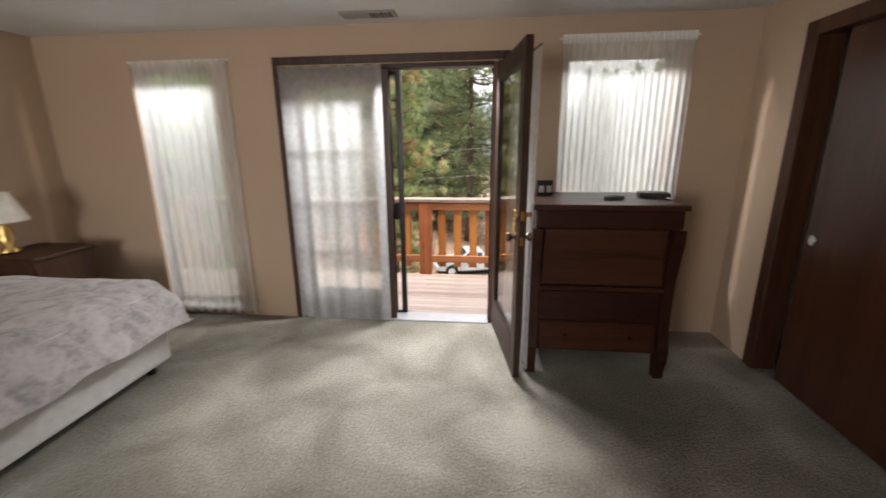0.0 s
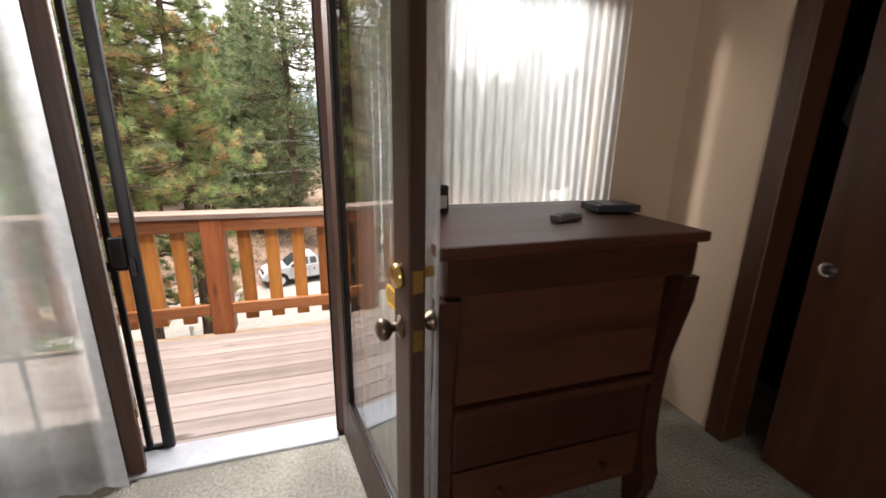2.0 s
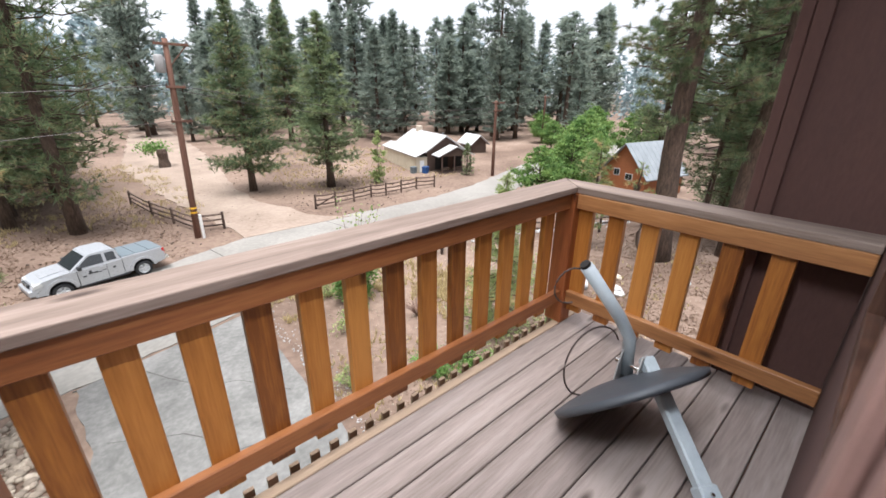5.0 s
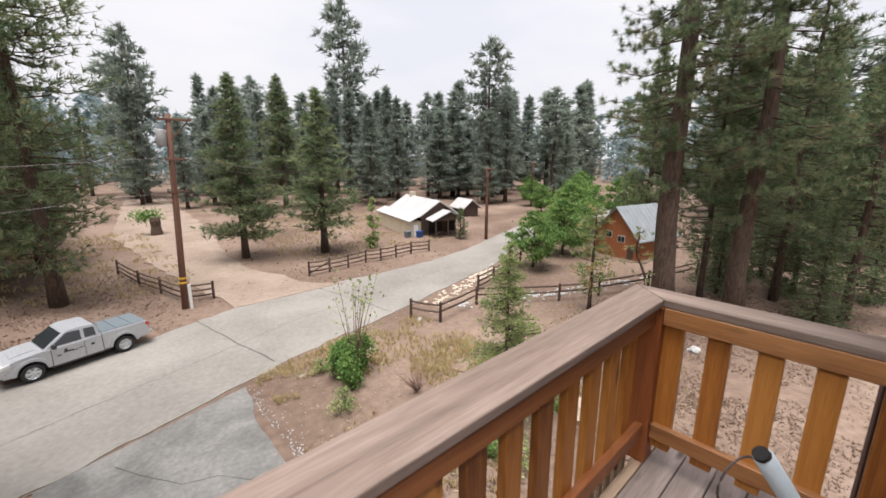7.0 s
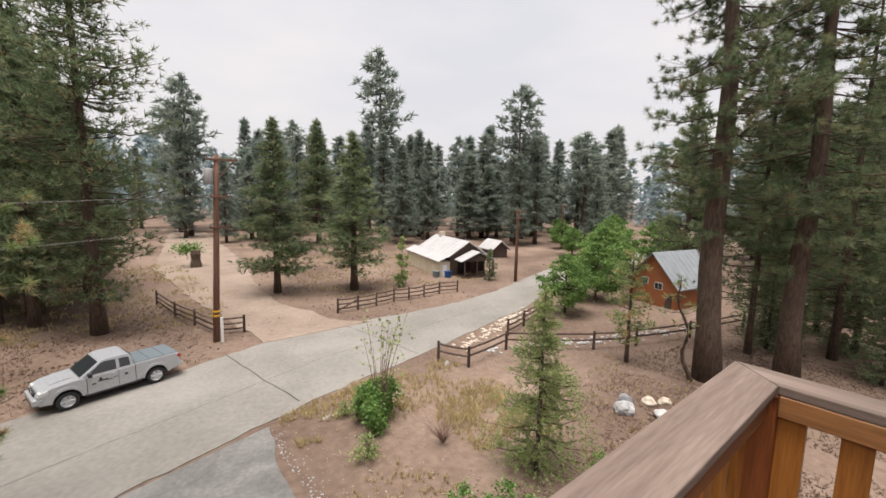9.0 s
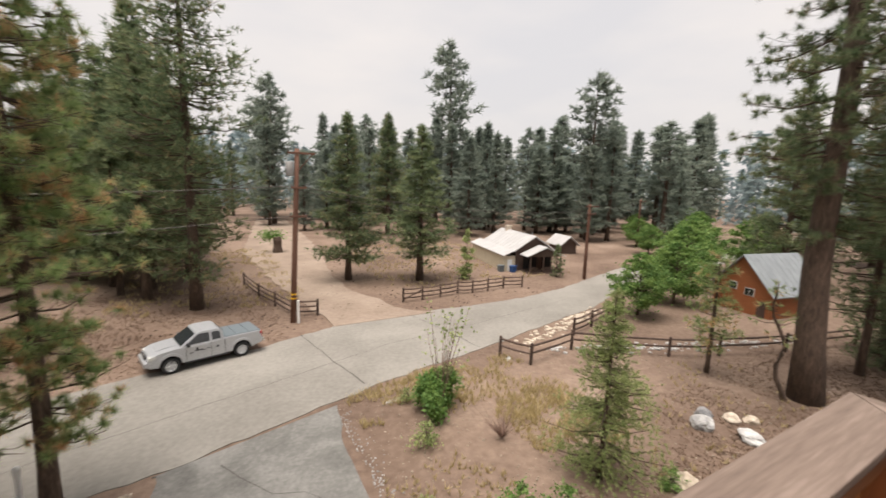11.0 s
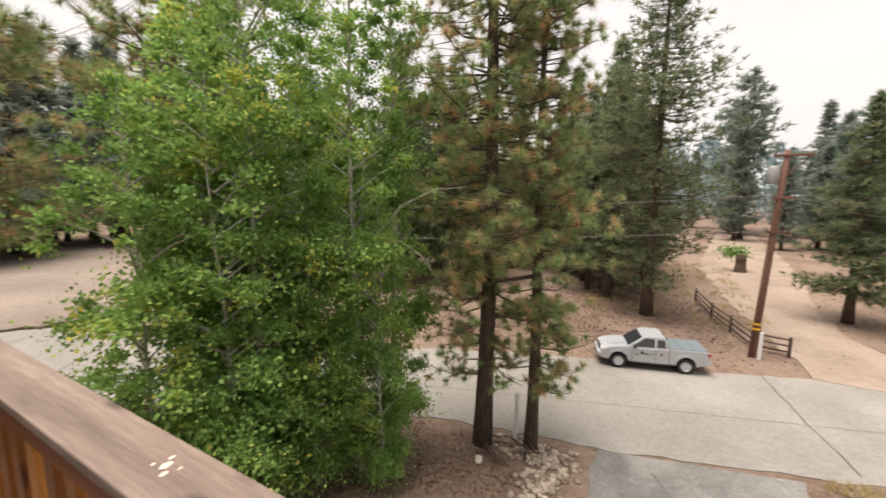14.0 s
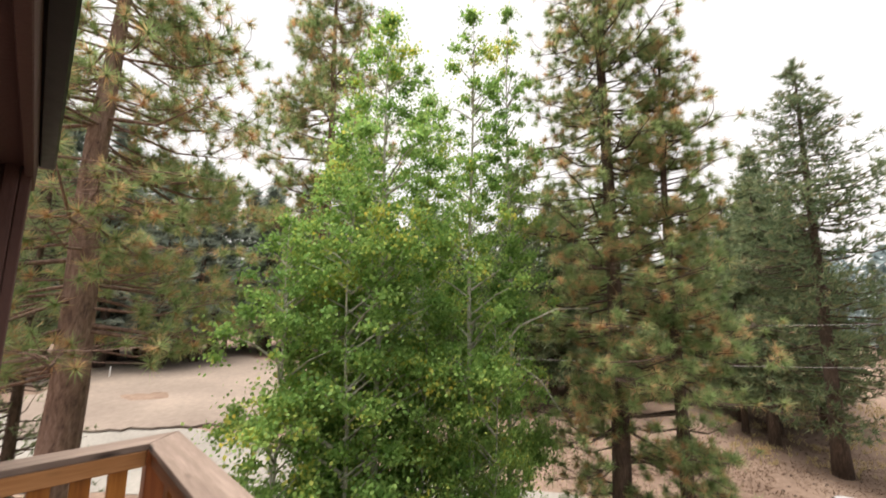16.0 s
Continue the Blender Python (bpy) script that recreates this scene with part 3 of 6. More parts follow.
def road_gap(x, y):
    """How far outside the road, drive and track a place lies."""
    lo, hi = np.interp(x, *ROAD_NEAR), np.interp(x, *ROAD_FAR)
    a = max(lo - y, y - hi)
    b = max(-1.6 - x, x - 3.9, y - 20, 4 - y)
    return min(a, b)


def ground_z(x, y):
    k = min(1.0, max(0.0, (road_gap(x, y) - 0.2) / 3.0))
    return G + k * (0.22 * noise.noise((x * 0.11, y * 0.11, 0.3)) + 0.05 * noise.noise((x * 0.7, y * 0.7, 2.0)) + 0.12)


def axis_steps(lo, hi, near_lo, near_hi, fine):
    mid = list(np.arange(near_lo, near_hi + fine, fine))
    left, right = [], []
    s, v = fine, near_lo
    while v > lo:
        s *= 1.25
        v -= s
        left.append(v)
    s, v = fine, mid[-1]
    while v < hi:
        s *= 1.25
        v += s
        right.append(v)
    return left[::-1] + mid + right


def build_ground():
    xs = axis_steps(-1500, 1500, -40, 50, 0.8)
    ys = axis_steps(-900, 1800, 2, 60, 0.8)
    v = [(x, y, ground_z(x, y) if abs(x) < 200 and abs(y) < 250 else G) for y in ys for x in xs]
    nx = len(xs)
    f = [(j * nx + i, j * nx + i + 1, (j + 1) * nx + i + 1, (j + 1) * nx + i) for j in range(len(ys) - 1) for i in range(nx - 1)]
    me = mesh_from("ground", v, f, M_DIRT)
    for p in me.polygons:
        p.use_smooth = True
    tagged(new("ground", me), "dry brown dirt yard with pine litter", "ground", kind="structure")


def strip(name, left, right, z, material, label, category, rough_edge=0.12, seed=1, cross=4, follow=0.0):
    """A paved strip between two polylines with slightly ragged edges."""
    bm = bmesh.new()
    rows = []
    for i, ((xa, ya), (xb, yb)) in enumerate(zip(left, right)):
        ja = rough_edge * noise.noise((xa * 1.3, ya * 1.3, seed))
        jb = rough_edge * noise.noise((xb * 1.3, yb * 1.3, seed + 9))
        d = Vector((xb - xa, yb - ya)).normalized()
        a, b = Vector((xa, ya)) + d * ja, Vector((xb, yb)) + d * jb
        rows.append([bm.verts.new((*(a.lerp(b, k / cross)), max(z, ground_z(*a.lerp(b, k / cross)) + 0.05) if follow else z)) for k in range(cross + 1)])
    for p, q in zip(rows, rows[1:]):
        for k in range(cross):
            bm.faces.new((p[k], p[k + 1], q[k + 1], q[k]))
    edge = [e for e in bm.edges if e.is_boundary]
    ex = bmesh.ops.extrude_edge_only(bm, edges=edge)
    for v in ex["geom"]:
        if isinstance(v, bmesh.types.BMVert):
            v.co.z -= 0.12
    ob = new(name, finish(bm, name))
    ob.data.materials.append(material)
    return tagged(ob, label, category, kind="structure")


build_ground()
road_x = list(np.arange(-60, 75, 0.5))
strip("road", [(x, float(np.interp(x, *ROAD_NEAR))) for x in road_x], [(x, float(np.interp(x, *ROAD_FAR))) for x in road_x], G + 0.03, M_ROAD,
      "pale sun-bleached paved road with dark tar seams", "road", 0.25, 2, 6)
drive_y = list(np.arange(4.5, 18.6, 0.3))
strip("driveway", [(-1.3 - 0.2 * math.sin(y * 0.4), min(y, 17.1)) for y in drive_y], [(3.65 + 0.22 * max(0.0, y - 16.2), y) for y in drive_y], G + 0.04, M_DRIVE,
      "worn grey asphalt driveway with fine cracks", "driveway", 0.2, 5)
track_y = list(np.arange(27.3, 110, 1.0))
strip("sand_track", [(float(np.interp(y, (27, 29, 40, 57, 110), (6.4, 5.8, 4.4, 3, 9))), y) for y in track_y],
      [(float(np.interp(y, (27, 29, 34, 40, 58, 110), (13.2, 11.1, 9.5, 9.3, 12, 15))), y) for y in track_y], G + 0.035, M_SAND, "pale sandy track rising between pines", "track", 0.5, 7, 10, 1.0)
lot_y = list(np.arange(4.0, 30, 0.5))
strip("dirt_lot", [(-75, y) for y in lot_y], [(-34 + 0.6 * (y - 10), y) for y in lot_y], G + 0.2, M_LOT, "bare pale dirt lot beside the road", "ground", 0.8, 11)


def seam(points, width, z=G + 0.036, name="tar_seam"):
    bm = bmesh.new()
    pts = []
    for (xa, ya), (xb, yb) in zip(points, points[1:]):
        n = max(2, int(math.hypot(xb - xa, yb - ya) / 0.35))
        pts += [(xa + (xb - xa) * i / n, ya + (yb - ya) * i / n) for i in range(n)]
    pts.append(points[-1])
    rows = []
    for i, (x, y) in enumerate(pts):
        q = pts[min(i + 1, len(pts) - 1)]
        p = pts[max(i - 1, 0)]
        d = Vector((q[0] - p[0], q[1] - p[1])).normalized()
        s = Vector((-d.y, d.x))
        c = Vector((x, y)) + s * 0.1 * noise.noise((x, y, 3))
        w = width * (0.7 + 0.5 * noise.noise((x * 3, y * 3, 1)))
        rows.append((bm.verts.new((*(c + s * w / 2), z)), bm.verts.new((*(c - s * w / 2), z))))
    for a, b in zip(rows, rows[1:]):
        bm.faces.new((a[0], a[1], b[1], b[0]))
    ob = new(name, finish(bm, name))
    ob.data.materials.append(M_CRACK)
    return tagged(ob, "dark tar seam across the road", "road seam", kind="structure")


seam([(4.3, 26.7), (4.9, 23), (5.6, 19.7)], 0.07)
seam([(11.2, 27.8), (11.9, 24), (12.3, 20.9)], 0.05)
seam([(-10, 17.6), (-2, 20.2), (8, 23.4), (14, 24.2), (24, 26.0)], 0.03)
seam([(-26, 13.5), (-22.5, 9)], 0.06)
seam([(-31, 11.5), (-27, 6)], 0.06)
seam([(0.2, 16.8), (0.9, 15.6), (1.4, 14.9), (2.2, 14.6), (3.2, 13.2)], 0.03, G + 0.046)
seam([(-0.9, 14.2), (0.6, 13.4), (1.5, 12.0), (2.6, 11.6)], 0.025, G + 0.046)

# ---- bedroom shell ----
W0, W1 = 3.24, 3.36
XL, XR, YB, CEIL = -3.1, 2.37, -2.6, 2.33
tagged(part("floor", box(XL - 0.2, XR + 0.9, YB - 0.2, W0 + 0.02, -0.2, 0.0), M_CARPET), "worn grey-green textured carpet", "floor", kind="structure")
tagged(part("ceiling", box(XL - 0.2, XR + 0.9, YB - 0.2, W1, CEIL, CEIL + 0.2), M_CEIL), "white textured ceiling", "ceiling", kind="structure")


def wall_with_holes(name, x0, x1, z0, z1, y0, y1, holes, material, label, outside=None):
    """A wall along x cut by rectangular openings (x0, x1, z0, z1)."""
    bm = bmesh.new()
    xs = sorted({x0, x1, *[h[0] for h in holes], *[h[1] for h in holes]})
    zs = sorted({z0, z1, *[h[2] for h in holes], *[h[3] for h in holes]})
    for xa, xb in zip(xs, xs[1:]):
        for za, zb in zip(zs, zs[1:]):
            cx, cz = (xa + xb) / 2, (za + zb) / 2
            if any(h[0] < cx < h[1] and h[2] < cz < h[3] for h in holes):
                continue
            box(xa, xb, y0, y1, za, zb, bm=bm)
    bmesh.ops.remove_doubles(bm, verts=bm.verts, dist=1e-5)
    seen = {}
    for f in bm.faces:
        c = f.calc_center_median()
        seen.setdefault((round(c.x, 4), round(c.y, 4), round(c.z, 4)), []).append(f)
    bmesh.ops.delete(bm, geom=[f for fs in seen.values() if len(fs) > 1 for f in fs], context="FACES")
    return tagged(part(name, bm, material), label, "wall", kind="structure")


WIN_L = (-2.28, -1.6, 0.08, 2.08)
WIN_R = (1.10, 1.86, 0.78, 2.10)
DOOR = (-1.02, 0.66, -0.05, 2.06)
HOLES = [WIN_L, WIN_R, DOOR]
wall_with_holes("wall_north", XL - 0.2, XR + 0.9, -0.2, CEIL + 0.3, W0, W0 + 0.05, HOLES, M_WALL, "tan painted bedroom wall with windows and french doors")
wall_with_holes("wall_north_outside", XL - 0.4, XR + 1.2, -0.6, 3.1, W0 + 0.052, W1, HOLES, M_SIDING, "brown outside wall of the house")
tagged(part("wall_west", box(XL - 0.16, XL, YB, W0, 0, CEIL), M_WALL), "tan painted bedroom wall behind the bed", "wall", kind="structure")
# opening added out of view to hold the south fill lamp
wall_with_holes("wall_south", XL - 0.2, XR + 0.9, 0, CEIL, YB - 0.16, YB, [(-2.2, -0.9, 0.7, 2.0)], M_WALL, "tan painted bedroom wall with an added unseen opening")
bm = box(XR, XR + 0.12, 2.78, W0, 0, CEIL)
box(XR, XR + 0.12, YB, 2.78, 2.06, CEIL, bm=bm)
box(XR, XR + 0.12, YB, 0.7, 0, 2.06, bm=bm)
tagged(part("wall_east", bm, M_WALL), "tan painted wall round the closet opening", "wall", kind="structure")
# back wall coloured near-black for the shade inside the closet
tagged(part("closet_back", box(XR + 0.72, XR + 0.84, YB, W0, 0, CEIL), M_DARK), "closet back wall, its shade put in as near-black", "wall", kind="structure")

tagged(part("house_base", box(XL - 0.38, XR + 1.18, YB - 0.15, W1 - 0.02, G - 0.1, -0.61), M_SIDING), "brown lower storey wall of the house", "wall", kind="structure")

# closet casing and sliding doors
casing = empty("closet_casing", (XR, 0, 0), 0, "red-brown wooden casing round the closet", "trim", kind="structure")
part("side_board", box(-0.022, 0.125, 2.70, 2.79, 0.0, 2.12, 0.004), M_CASING, casing)
part("side_board", box(-0.022, 0.125, 0.66, 0.74, 0.0, 2.12, 0.004), M_CASING, casing)
part("head_board", box(-0.022, 0.125, 0.742, 2.698, 2.04, 2.12, 0.004), M_CASING, casing)


def closet_door(x, y0, y1, pull):
    d = empty("closet_door", (x, (y0 + y1) / 2, 0), 0, "dark brown veneer sliding closet door", "closet door", "closet doors", kind="structure")
    h = (y1 - y0) / 2
    part("door_panel", box(-0.017, 0.017, -h, h, 0.012, 2.035, 0.003), M_CLOSET, d)
    if pull:
        b = lathe([(0.03, 0), (0.031, 0.003), (0.024, 0.004), (0.021, -0.004 + 0.006)], 20)
        part("finger_pull", b, M_CHROME, d, "round nickel finger pull", m=pose(-0.018, h - 0.055, 0.93, 0, -90, 0))


closet_door(XR + 0.055, 1.35, 2.56, True)
closet_door(XR + 0.1, 0.4, 1.6, False)
part_hang = empty("hanging_clothes", (XR + 0.35, 2.5, 1.2), 0, "pale garment hanging in the dark closet", "clothes")
part("garment", rock((0.06, 0.1, 0.14), 4, at=(-0.16, 0.06, 0.36)), M_SCREEN_GREY, part_hang, smooth=True)

# ---- french doors ----
frame_d = empty("door_1", ((DOOR[0] + DOOR[1]) / 2, W0, 0), 0, "dark brown frame of the french doors", "door frame", kind="structure")
cx = (DOOR[0] + DOOR[1]) / 2
hw = (DOOR[1] - DOOR[0]) / 2
part("jamb", box(-hw - 0.002, -hw + 0.03, 0.02, 0.125, -0.03, 2.06, 0.003), M_TRIM, frame_d)
part("jamb", box(hw - 0.06, hw + 0.002, 0.05, 0.125, -0.03, 2.06, 0.003), M_DOOR_OUT, frame_d)
for z in (0.45, 0.72, 1.02, 1.3, 1.6):
    part("screw", lathe([(0.005, 0), (0.004, 0.002), (0.002, 0.003)], 8), M_CHROME, frame_d, "bright screw head", m=pose(hw - 0.0605, 0.1, z, 0, -90, 0))
part("jamb_stop", box(hw - 0.068, hw - 0.0605, 0.045, 0.062, 0.0, 2.02, 0.002), M_BLACK, frame_d, "black weather strip")
part("jamb_rebate", box(hw - 0.03, hw + 0.002, -0.002, 0.048, -0.03, 2.06, 0.003), M_JAMB, frame_d)
for z in (0.3, 1.06, 1.78):
    part("hinge_plate", box(hw - 0.0325, hw - 0.0302, 0.004, 0.046, z - 0.05, z + 0.05, 0.001), M_BRASS, frame_d, "brass hinge plate")
part("head_jamb", box(-hw + 0.031, hw - 0.061, 0.02, 0.125, 2.03, 2.062, 0.003), M_TRIM, frame_d)
part("casing_board", box(-hw - 0.06, -hw - 0.003, -0.018, 0.0, 0.0, 2.12, 0.004), M_TRIM, frame_d)
part("casing_board", box(hw + 0.003, hw + 0.06, -0.018, 0.0, 0.0, 2.12, 0.004), M_TRIM, frame_d)
part("casing_head", box(-hw - 0.002, hw + 0.002, -0.018, 0.0, 2.063, 2.12, 0.004), M_TRIM, frame_d)
part("outer_casing", box(hw - 0.024, hw + 0.08, 0.1255, 0.142, -0.05, 2.14, 0.004), M_DOOR_OUT, frame_d)
part("outer_casing", box(-hw - 0.08, -hw - 0.004, 0.121, 0.14, -0.05, 2.14, 0.004), M_DOOR_OUT, frame_d)
part("threshold", box(-hw + 0.031, hw - 0.061, -0.01, 0.16, -0.03, 0.014, 0.004), M_ALU, frame_d, "grey aluminium threshold")


def door_leaf(name, width, label, outside, grille, handle):
    """A glazed door leaf hinged at x = 0, reaching to x = -width, its outside towards +y."""
    d = empty(name, (0, 0, 0), 0, label, "door", kind="structure")
    t, st, h = 0.021, 0.105, 2.025
    for xa, xb in ((-st, -0.002), (-width, -width + st)):
        part("stile", box(xa, xb, -t, t, 0.012, h, 0.004), outside, d)
    part("bottom_rail", box(-width + st + 0.001, -st - 0.001, -t, t, 0.012, 0.25, 0.004), outside, d)
    part("top_rail", box(-width + st + 0.001, -st - 0.001, -t, t, h - 0.115, h, 0.004), outside, d)
    pane = part("pane", box(-width + st - 0.006, -st + 0.006, -0.004, 0.004, 0.245, h - 0.11), M_GLASS, d, "clear window glass")
    pane.visible_shadow = False
    for xa, xb, za, zb in ((-width + st, -width + st + 0.012, 0.25, h - 0.115), (-st - 0.012, -st, 0.25, h - 0.115), (-width + st, -st, 0.25, 0.262), (-width + st, -st, h - 0.127, h - 0.115)):
        part("glazing_bead", box(xa, xb, 0.005, 0.016, za, zb, 0.002), M_BLACK, d)
    if grille:
        n = 5
        for i in range(1, n):
            z = 0.25 + (h - 0.365) * i / n
            part("muntin", box(-width + st + 0.013, -st - 0.013, -0.012, -0.005, z - 0.009, z + 0.009, 0.002), M_TRIM, d)
        for i in (1, 2):
            x = -width + st + (width - 2 * st) * i / 3
            part("muntin", box(x - 0.009, x + 0.009, -0.0125, -0.0055, 0.263, h - 0.128, 0.002), M_TRIM, d)
    if handle:
        kx = -width + 0.062
        prof = [(0.031, 0), (0.031, 0.004), (0.012, 0.008), (0.011, 0.022), (0.024, 0.032), (0.029, 0.044), (0.027, 0.054), (0.014, 0.062)]
        for sign, z, mat, lab in ((1, 0.93, M_DULLBRASS, "dull bronze door knob"), (-1, 0.93, M_DULLBRASS, "dull bronze door knob")):
            part("door_knob", lathe(prof, 20), mat, d, lab, True, m=pose(kx, sign * 0.0215, z, -90 * sign, 0, 0))
        part("deadbolt", lathe([(0.032, 0), (0.032, 0.006), (0.028, 0.016), (0.012, 0.02)], 20), M_BRASS, d, "round brass deadbolt", True, m=pose(kx, 0.0215, 1.065, -90, 0, 0))
        part("deadbolt_turn", box(-0.006, 0.006, -0.05, 0, -0.014, 0.014, 0.003), M_BRASS, d, "brass thumb turn", m=pose(kx, -0.0215, 1.065))
        part("latch_plate", box(-0.0015, 0.0015, -0.013, 0.013, -0.028, 0.028), M_BRASS, d, m=pose(-width - 0.001, 0, 0.915))
        part("latch_plate", box(-0.0015, 0.0015, -0.013, 0.013, -0.028, 0.028), M_BRASS, d, m=pose(-width - 0.001, 0, 1.065))
    for z in (0.3, 1.06, 1.78):
        hg = part("hinge", box(-0.0015, 0.0025, -0.024, 0.02, -0.05, 0.05, 0.001), M_BRASS, d, "brass butt hinge", m=pose(0.0005, 0.0, z))
        part("hinge_pin", tube([(0.006, -0.03, -0.052), (0.006, -0.03, 0.052)], 0.006, 8), M_BRASS, hg)
        for dz in (-0.035, 0.0, 0.035):
            part("screw", lathe([(0.004, 0), (0.003, 0.0012)], 8), M_DULLBRASS, hg, m=pose(0.0026, 0.004, dz, 0, 90, 0))
    return d


open_leaf = door_leaf("door_2", 0.85, "brown glazed french door swung wide open into the bedroom", M_LEAF, False, True)
LEAF_OPEN = pose(0.645, W0 + 0.01, 0.0, 0, 0, 99.0)
open_leaf.matrix_world = LEAF_OPEN
shut_leaf = door_leaf("door_3", 0.82, "closed glazed french door with a white curtain over its panes", M_TRIM, True, False)
shut_leaf.matrix_world = pose(-0.20, W0 + 0.045, 0.0)
part("astragal", box(-0.05, 0.012, -0.036, -0.022, 0.012, 2.025, 0.003), M_TRIM, shut_leaf)
part("flush_bolt", box(0.0005, 0.003, -0.012, 0.012, 0.3, 1.95, 0.001), M_ALU, shut_leaf, "silver flush bolt strip")

# sticker and curtain on the open leaf
st = empty("warning_sticker", tuple(LEAF_OPEN @ Vector((-0.675, 0.0, 0.965))), 99.0, "yellow eight-sided alarm sticker on the door glass", "sticker")
a, b = 0.042, 0.03
part("sticker_face", prism([(-a, -b * 0.5), (-a * 0.6, -b), (a * 0.6, -b), (a, -b * 0.5), (a, b * 0.5), (a * 0.6, b), (-a * 0.6, b), (-a, b * 0.5)], 0.0045, 0.0055), M_YELLOW, st)
for k, wd in enumerate((0.028, 0.034, 0.036, 0.03)):
    part("print_bar", box(-wd, wd, 0.0056, 0.0061, 0.014 - k * 0.01, 0.0185 - k * 0.01), M_BARS, st)

curt = empty("door_curtain", tuple(LEAF_OPEN @ Vector((-0.43, -0.075, 0))), 99.0, "white lace curtain stretched over the open door", "curtain")
part("cloth", cloth(-0.39, 0.36, 0.05, 2.0, 9, 0.016, 3, 0.012, 120), M_LACE, curt, smooth=True)
part("curtain_rod", tube([(-0.4, 0.005, 1.985), (0.37, 0.005, 1.985)], 0.005, 8), M_BRASS, curt)
curt = empty("door_curtain", (-0.62, W0 - 0.065, 0), 0, "white lace curtain gathered over the closed door", "curtain")
part("cloth", cloth(-0.39, 0.40, 0.02, 2.05, 6, 0.009, 8, 0.02, 120), M_LACE, curt, smooth=True)
part("curtain_rod", tube([(-0.4, 0.004, 2.04), (0.41, 0.004, 2.04)], 0.005, 8), M_BRASS, curt)

# screen door parked at the closed leaf
scr = empty("screen_door", (-0.55, W1 + 0.035, 0), 0, "black metal sliding screen door standing half open", "screen door")
for xa, xb in ((0.385, 0.43), (-0.43, -0.385)):
    part("stile", box(xa, xb, -0.013, 0.013, -0.02, 2.04, 0.003), M_BLACK, scr)
for za, zb in ((-0.02, 0.03), (0.86, 0.9), (2.0, 2.04)):
    part("rail", box(-0.384, 0.384, -0.012, 0.012, za, zb, 0.003), M_BLACK, scr)
part("stile", box(0.32, 0.345, -0.01, 0.01, 0.031, 1.999, 0.003), M_BLACK, scr)
part("latch", box(0.34, 0.39, -0.032, -0.0135, 0.88, 1.0, 0.005), M_PLASTIC, scr, "black plastic latch")
part("latch_lever", box(0.395, 0.415, -0.026, -0.0135, 0.84, 0.92, 0.004), M_PLASTIC, scr)


def window(name, hole, label, bars):
    x0, x1, z0, z1 = hole
    w = empty(name, ((x0 + x1) / 2, W0 + 0.1, z0), 0, label, "window", kind="structure")
    hx, hz = (x1 - x0) / 2, z1 - z0
    for xa, xb, za, zb in ((-hx, -hx + 0.045, 0, hz), (hx - 0.045, hx, 0, hz), (-hx + 0.046, hx - 0.046, 0, 0.045), (-hx + 0.046, hx - 0.046, hz - 0.045, hz)):
        part("window_frame", box(xa, xb, -0.02, 0.02, za, zb, 0.003), M_TRIM, w)
    p = part("pane", box(-hx + 0.04, hx - 0.04, -0.003, 0.003, 0.04, hz - 0.04), M_GLASS, w)
    p.visible_shadow = False
    if bars:
        part("window_bar", box(-0.016, 0.016, -0.016, 0.016, 0.046, hz - 0.046, 0.002), M_TRIM, w)
    part("window_sill", box(-hx - 0.02, hx + 0.02, -0.13, -0.021, -0.03, -0.001, 0.004), M_CREAM, w)


window("window_1", WIN_L, "tall narrow bedroom window behind a sheer curtain", False)
window("window_2", WIN_R, "bedroom window over the dresser behind a pleated sheer", False)
curt = empty("sheer_curtain", (-1.94, W0 - 0.04, 0), 0, "long white sheer curtain with a ruffled hem", "curtain")
part("cloth", cloth(-0.29, 0.50, 0.02, 2.12, 9, 0.018, 12, 0.04, 120), M_SHEER, curt, smooth=True)
part("curtain_rod", tube([(-0.32, 0.01, 2.11), (0.53, 0.01, 2.11)], 0.007, 8), M_CREAM, curt)
curt = empty("sheer_curtain", (1.58, W0 - 0.045, 0), 0, "white pleated sheer curtain over the dresser window", "curtain")
part("cloth", cloth(-0.5, 0.36, 0.72, 2.17, 19, 0.009, 20, 0.0, 160), M_SHEER, curt, smooth=True)
part("curtain_rod", tube([(-0.53, 0.01, 2.175), (0.39, 0.01, 2.175)], 0.008, 8), M_CREAM, curt)
part("heading", cloth(-0.51, 0.37, 2.14, 2.2, 30, 0.012, 2, 0.0, 120, 3), M_CREAM, curt, smooth=True)

vent = empty("ceiling_vent", (-0.25, 3.02, CEIL), 0, "grey metal ceiling air vent", "air vent")
part("vent_frame", box(-0.19, 0.19, -0.065, 0.065, -0.012, -0.001, 0.004), M_VENT, vent)
for k in range(6):
    part("slat", box(0.01 + k * 0.027, 0.025 + k * 0.027, -0.045, 0.045, -0.018, -0.0125), M_BLACK if k % 2 else M_SCREEN_GREY, vent)

# ---- bedroom things ----
bed = empty("bed", (-2.22, 1.55, 0), 0, "made bed with a pale floral quilt over a white box spring", "bed")
part("box_spring", box(-0.72, 0.66, -0.82, 0.8, 0.07, 0.33, 0.02, segments=2), M_BOXSPRING, bed, "white cloth box spring")
bm = bmesh.new()
n = 34
rows = []
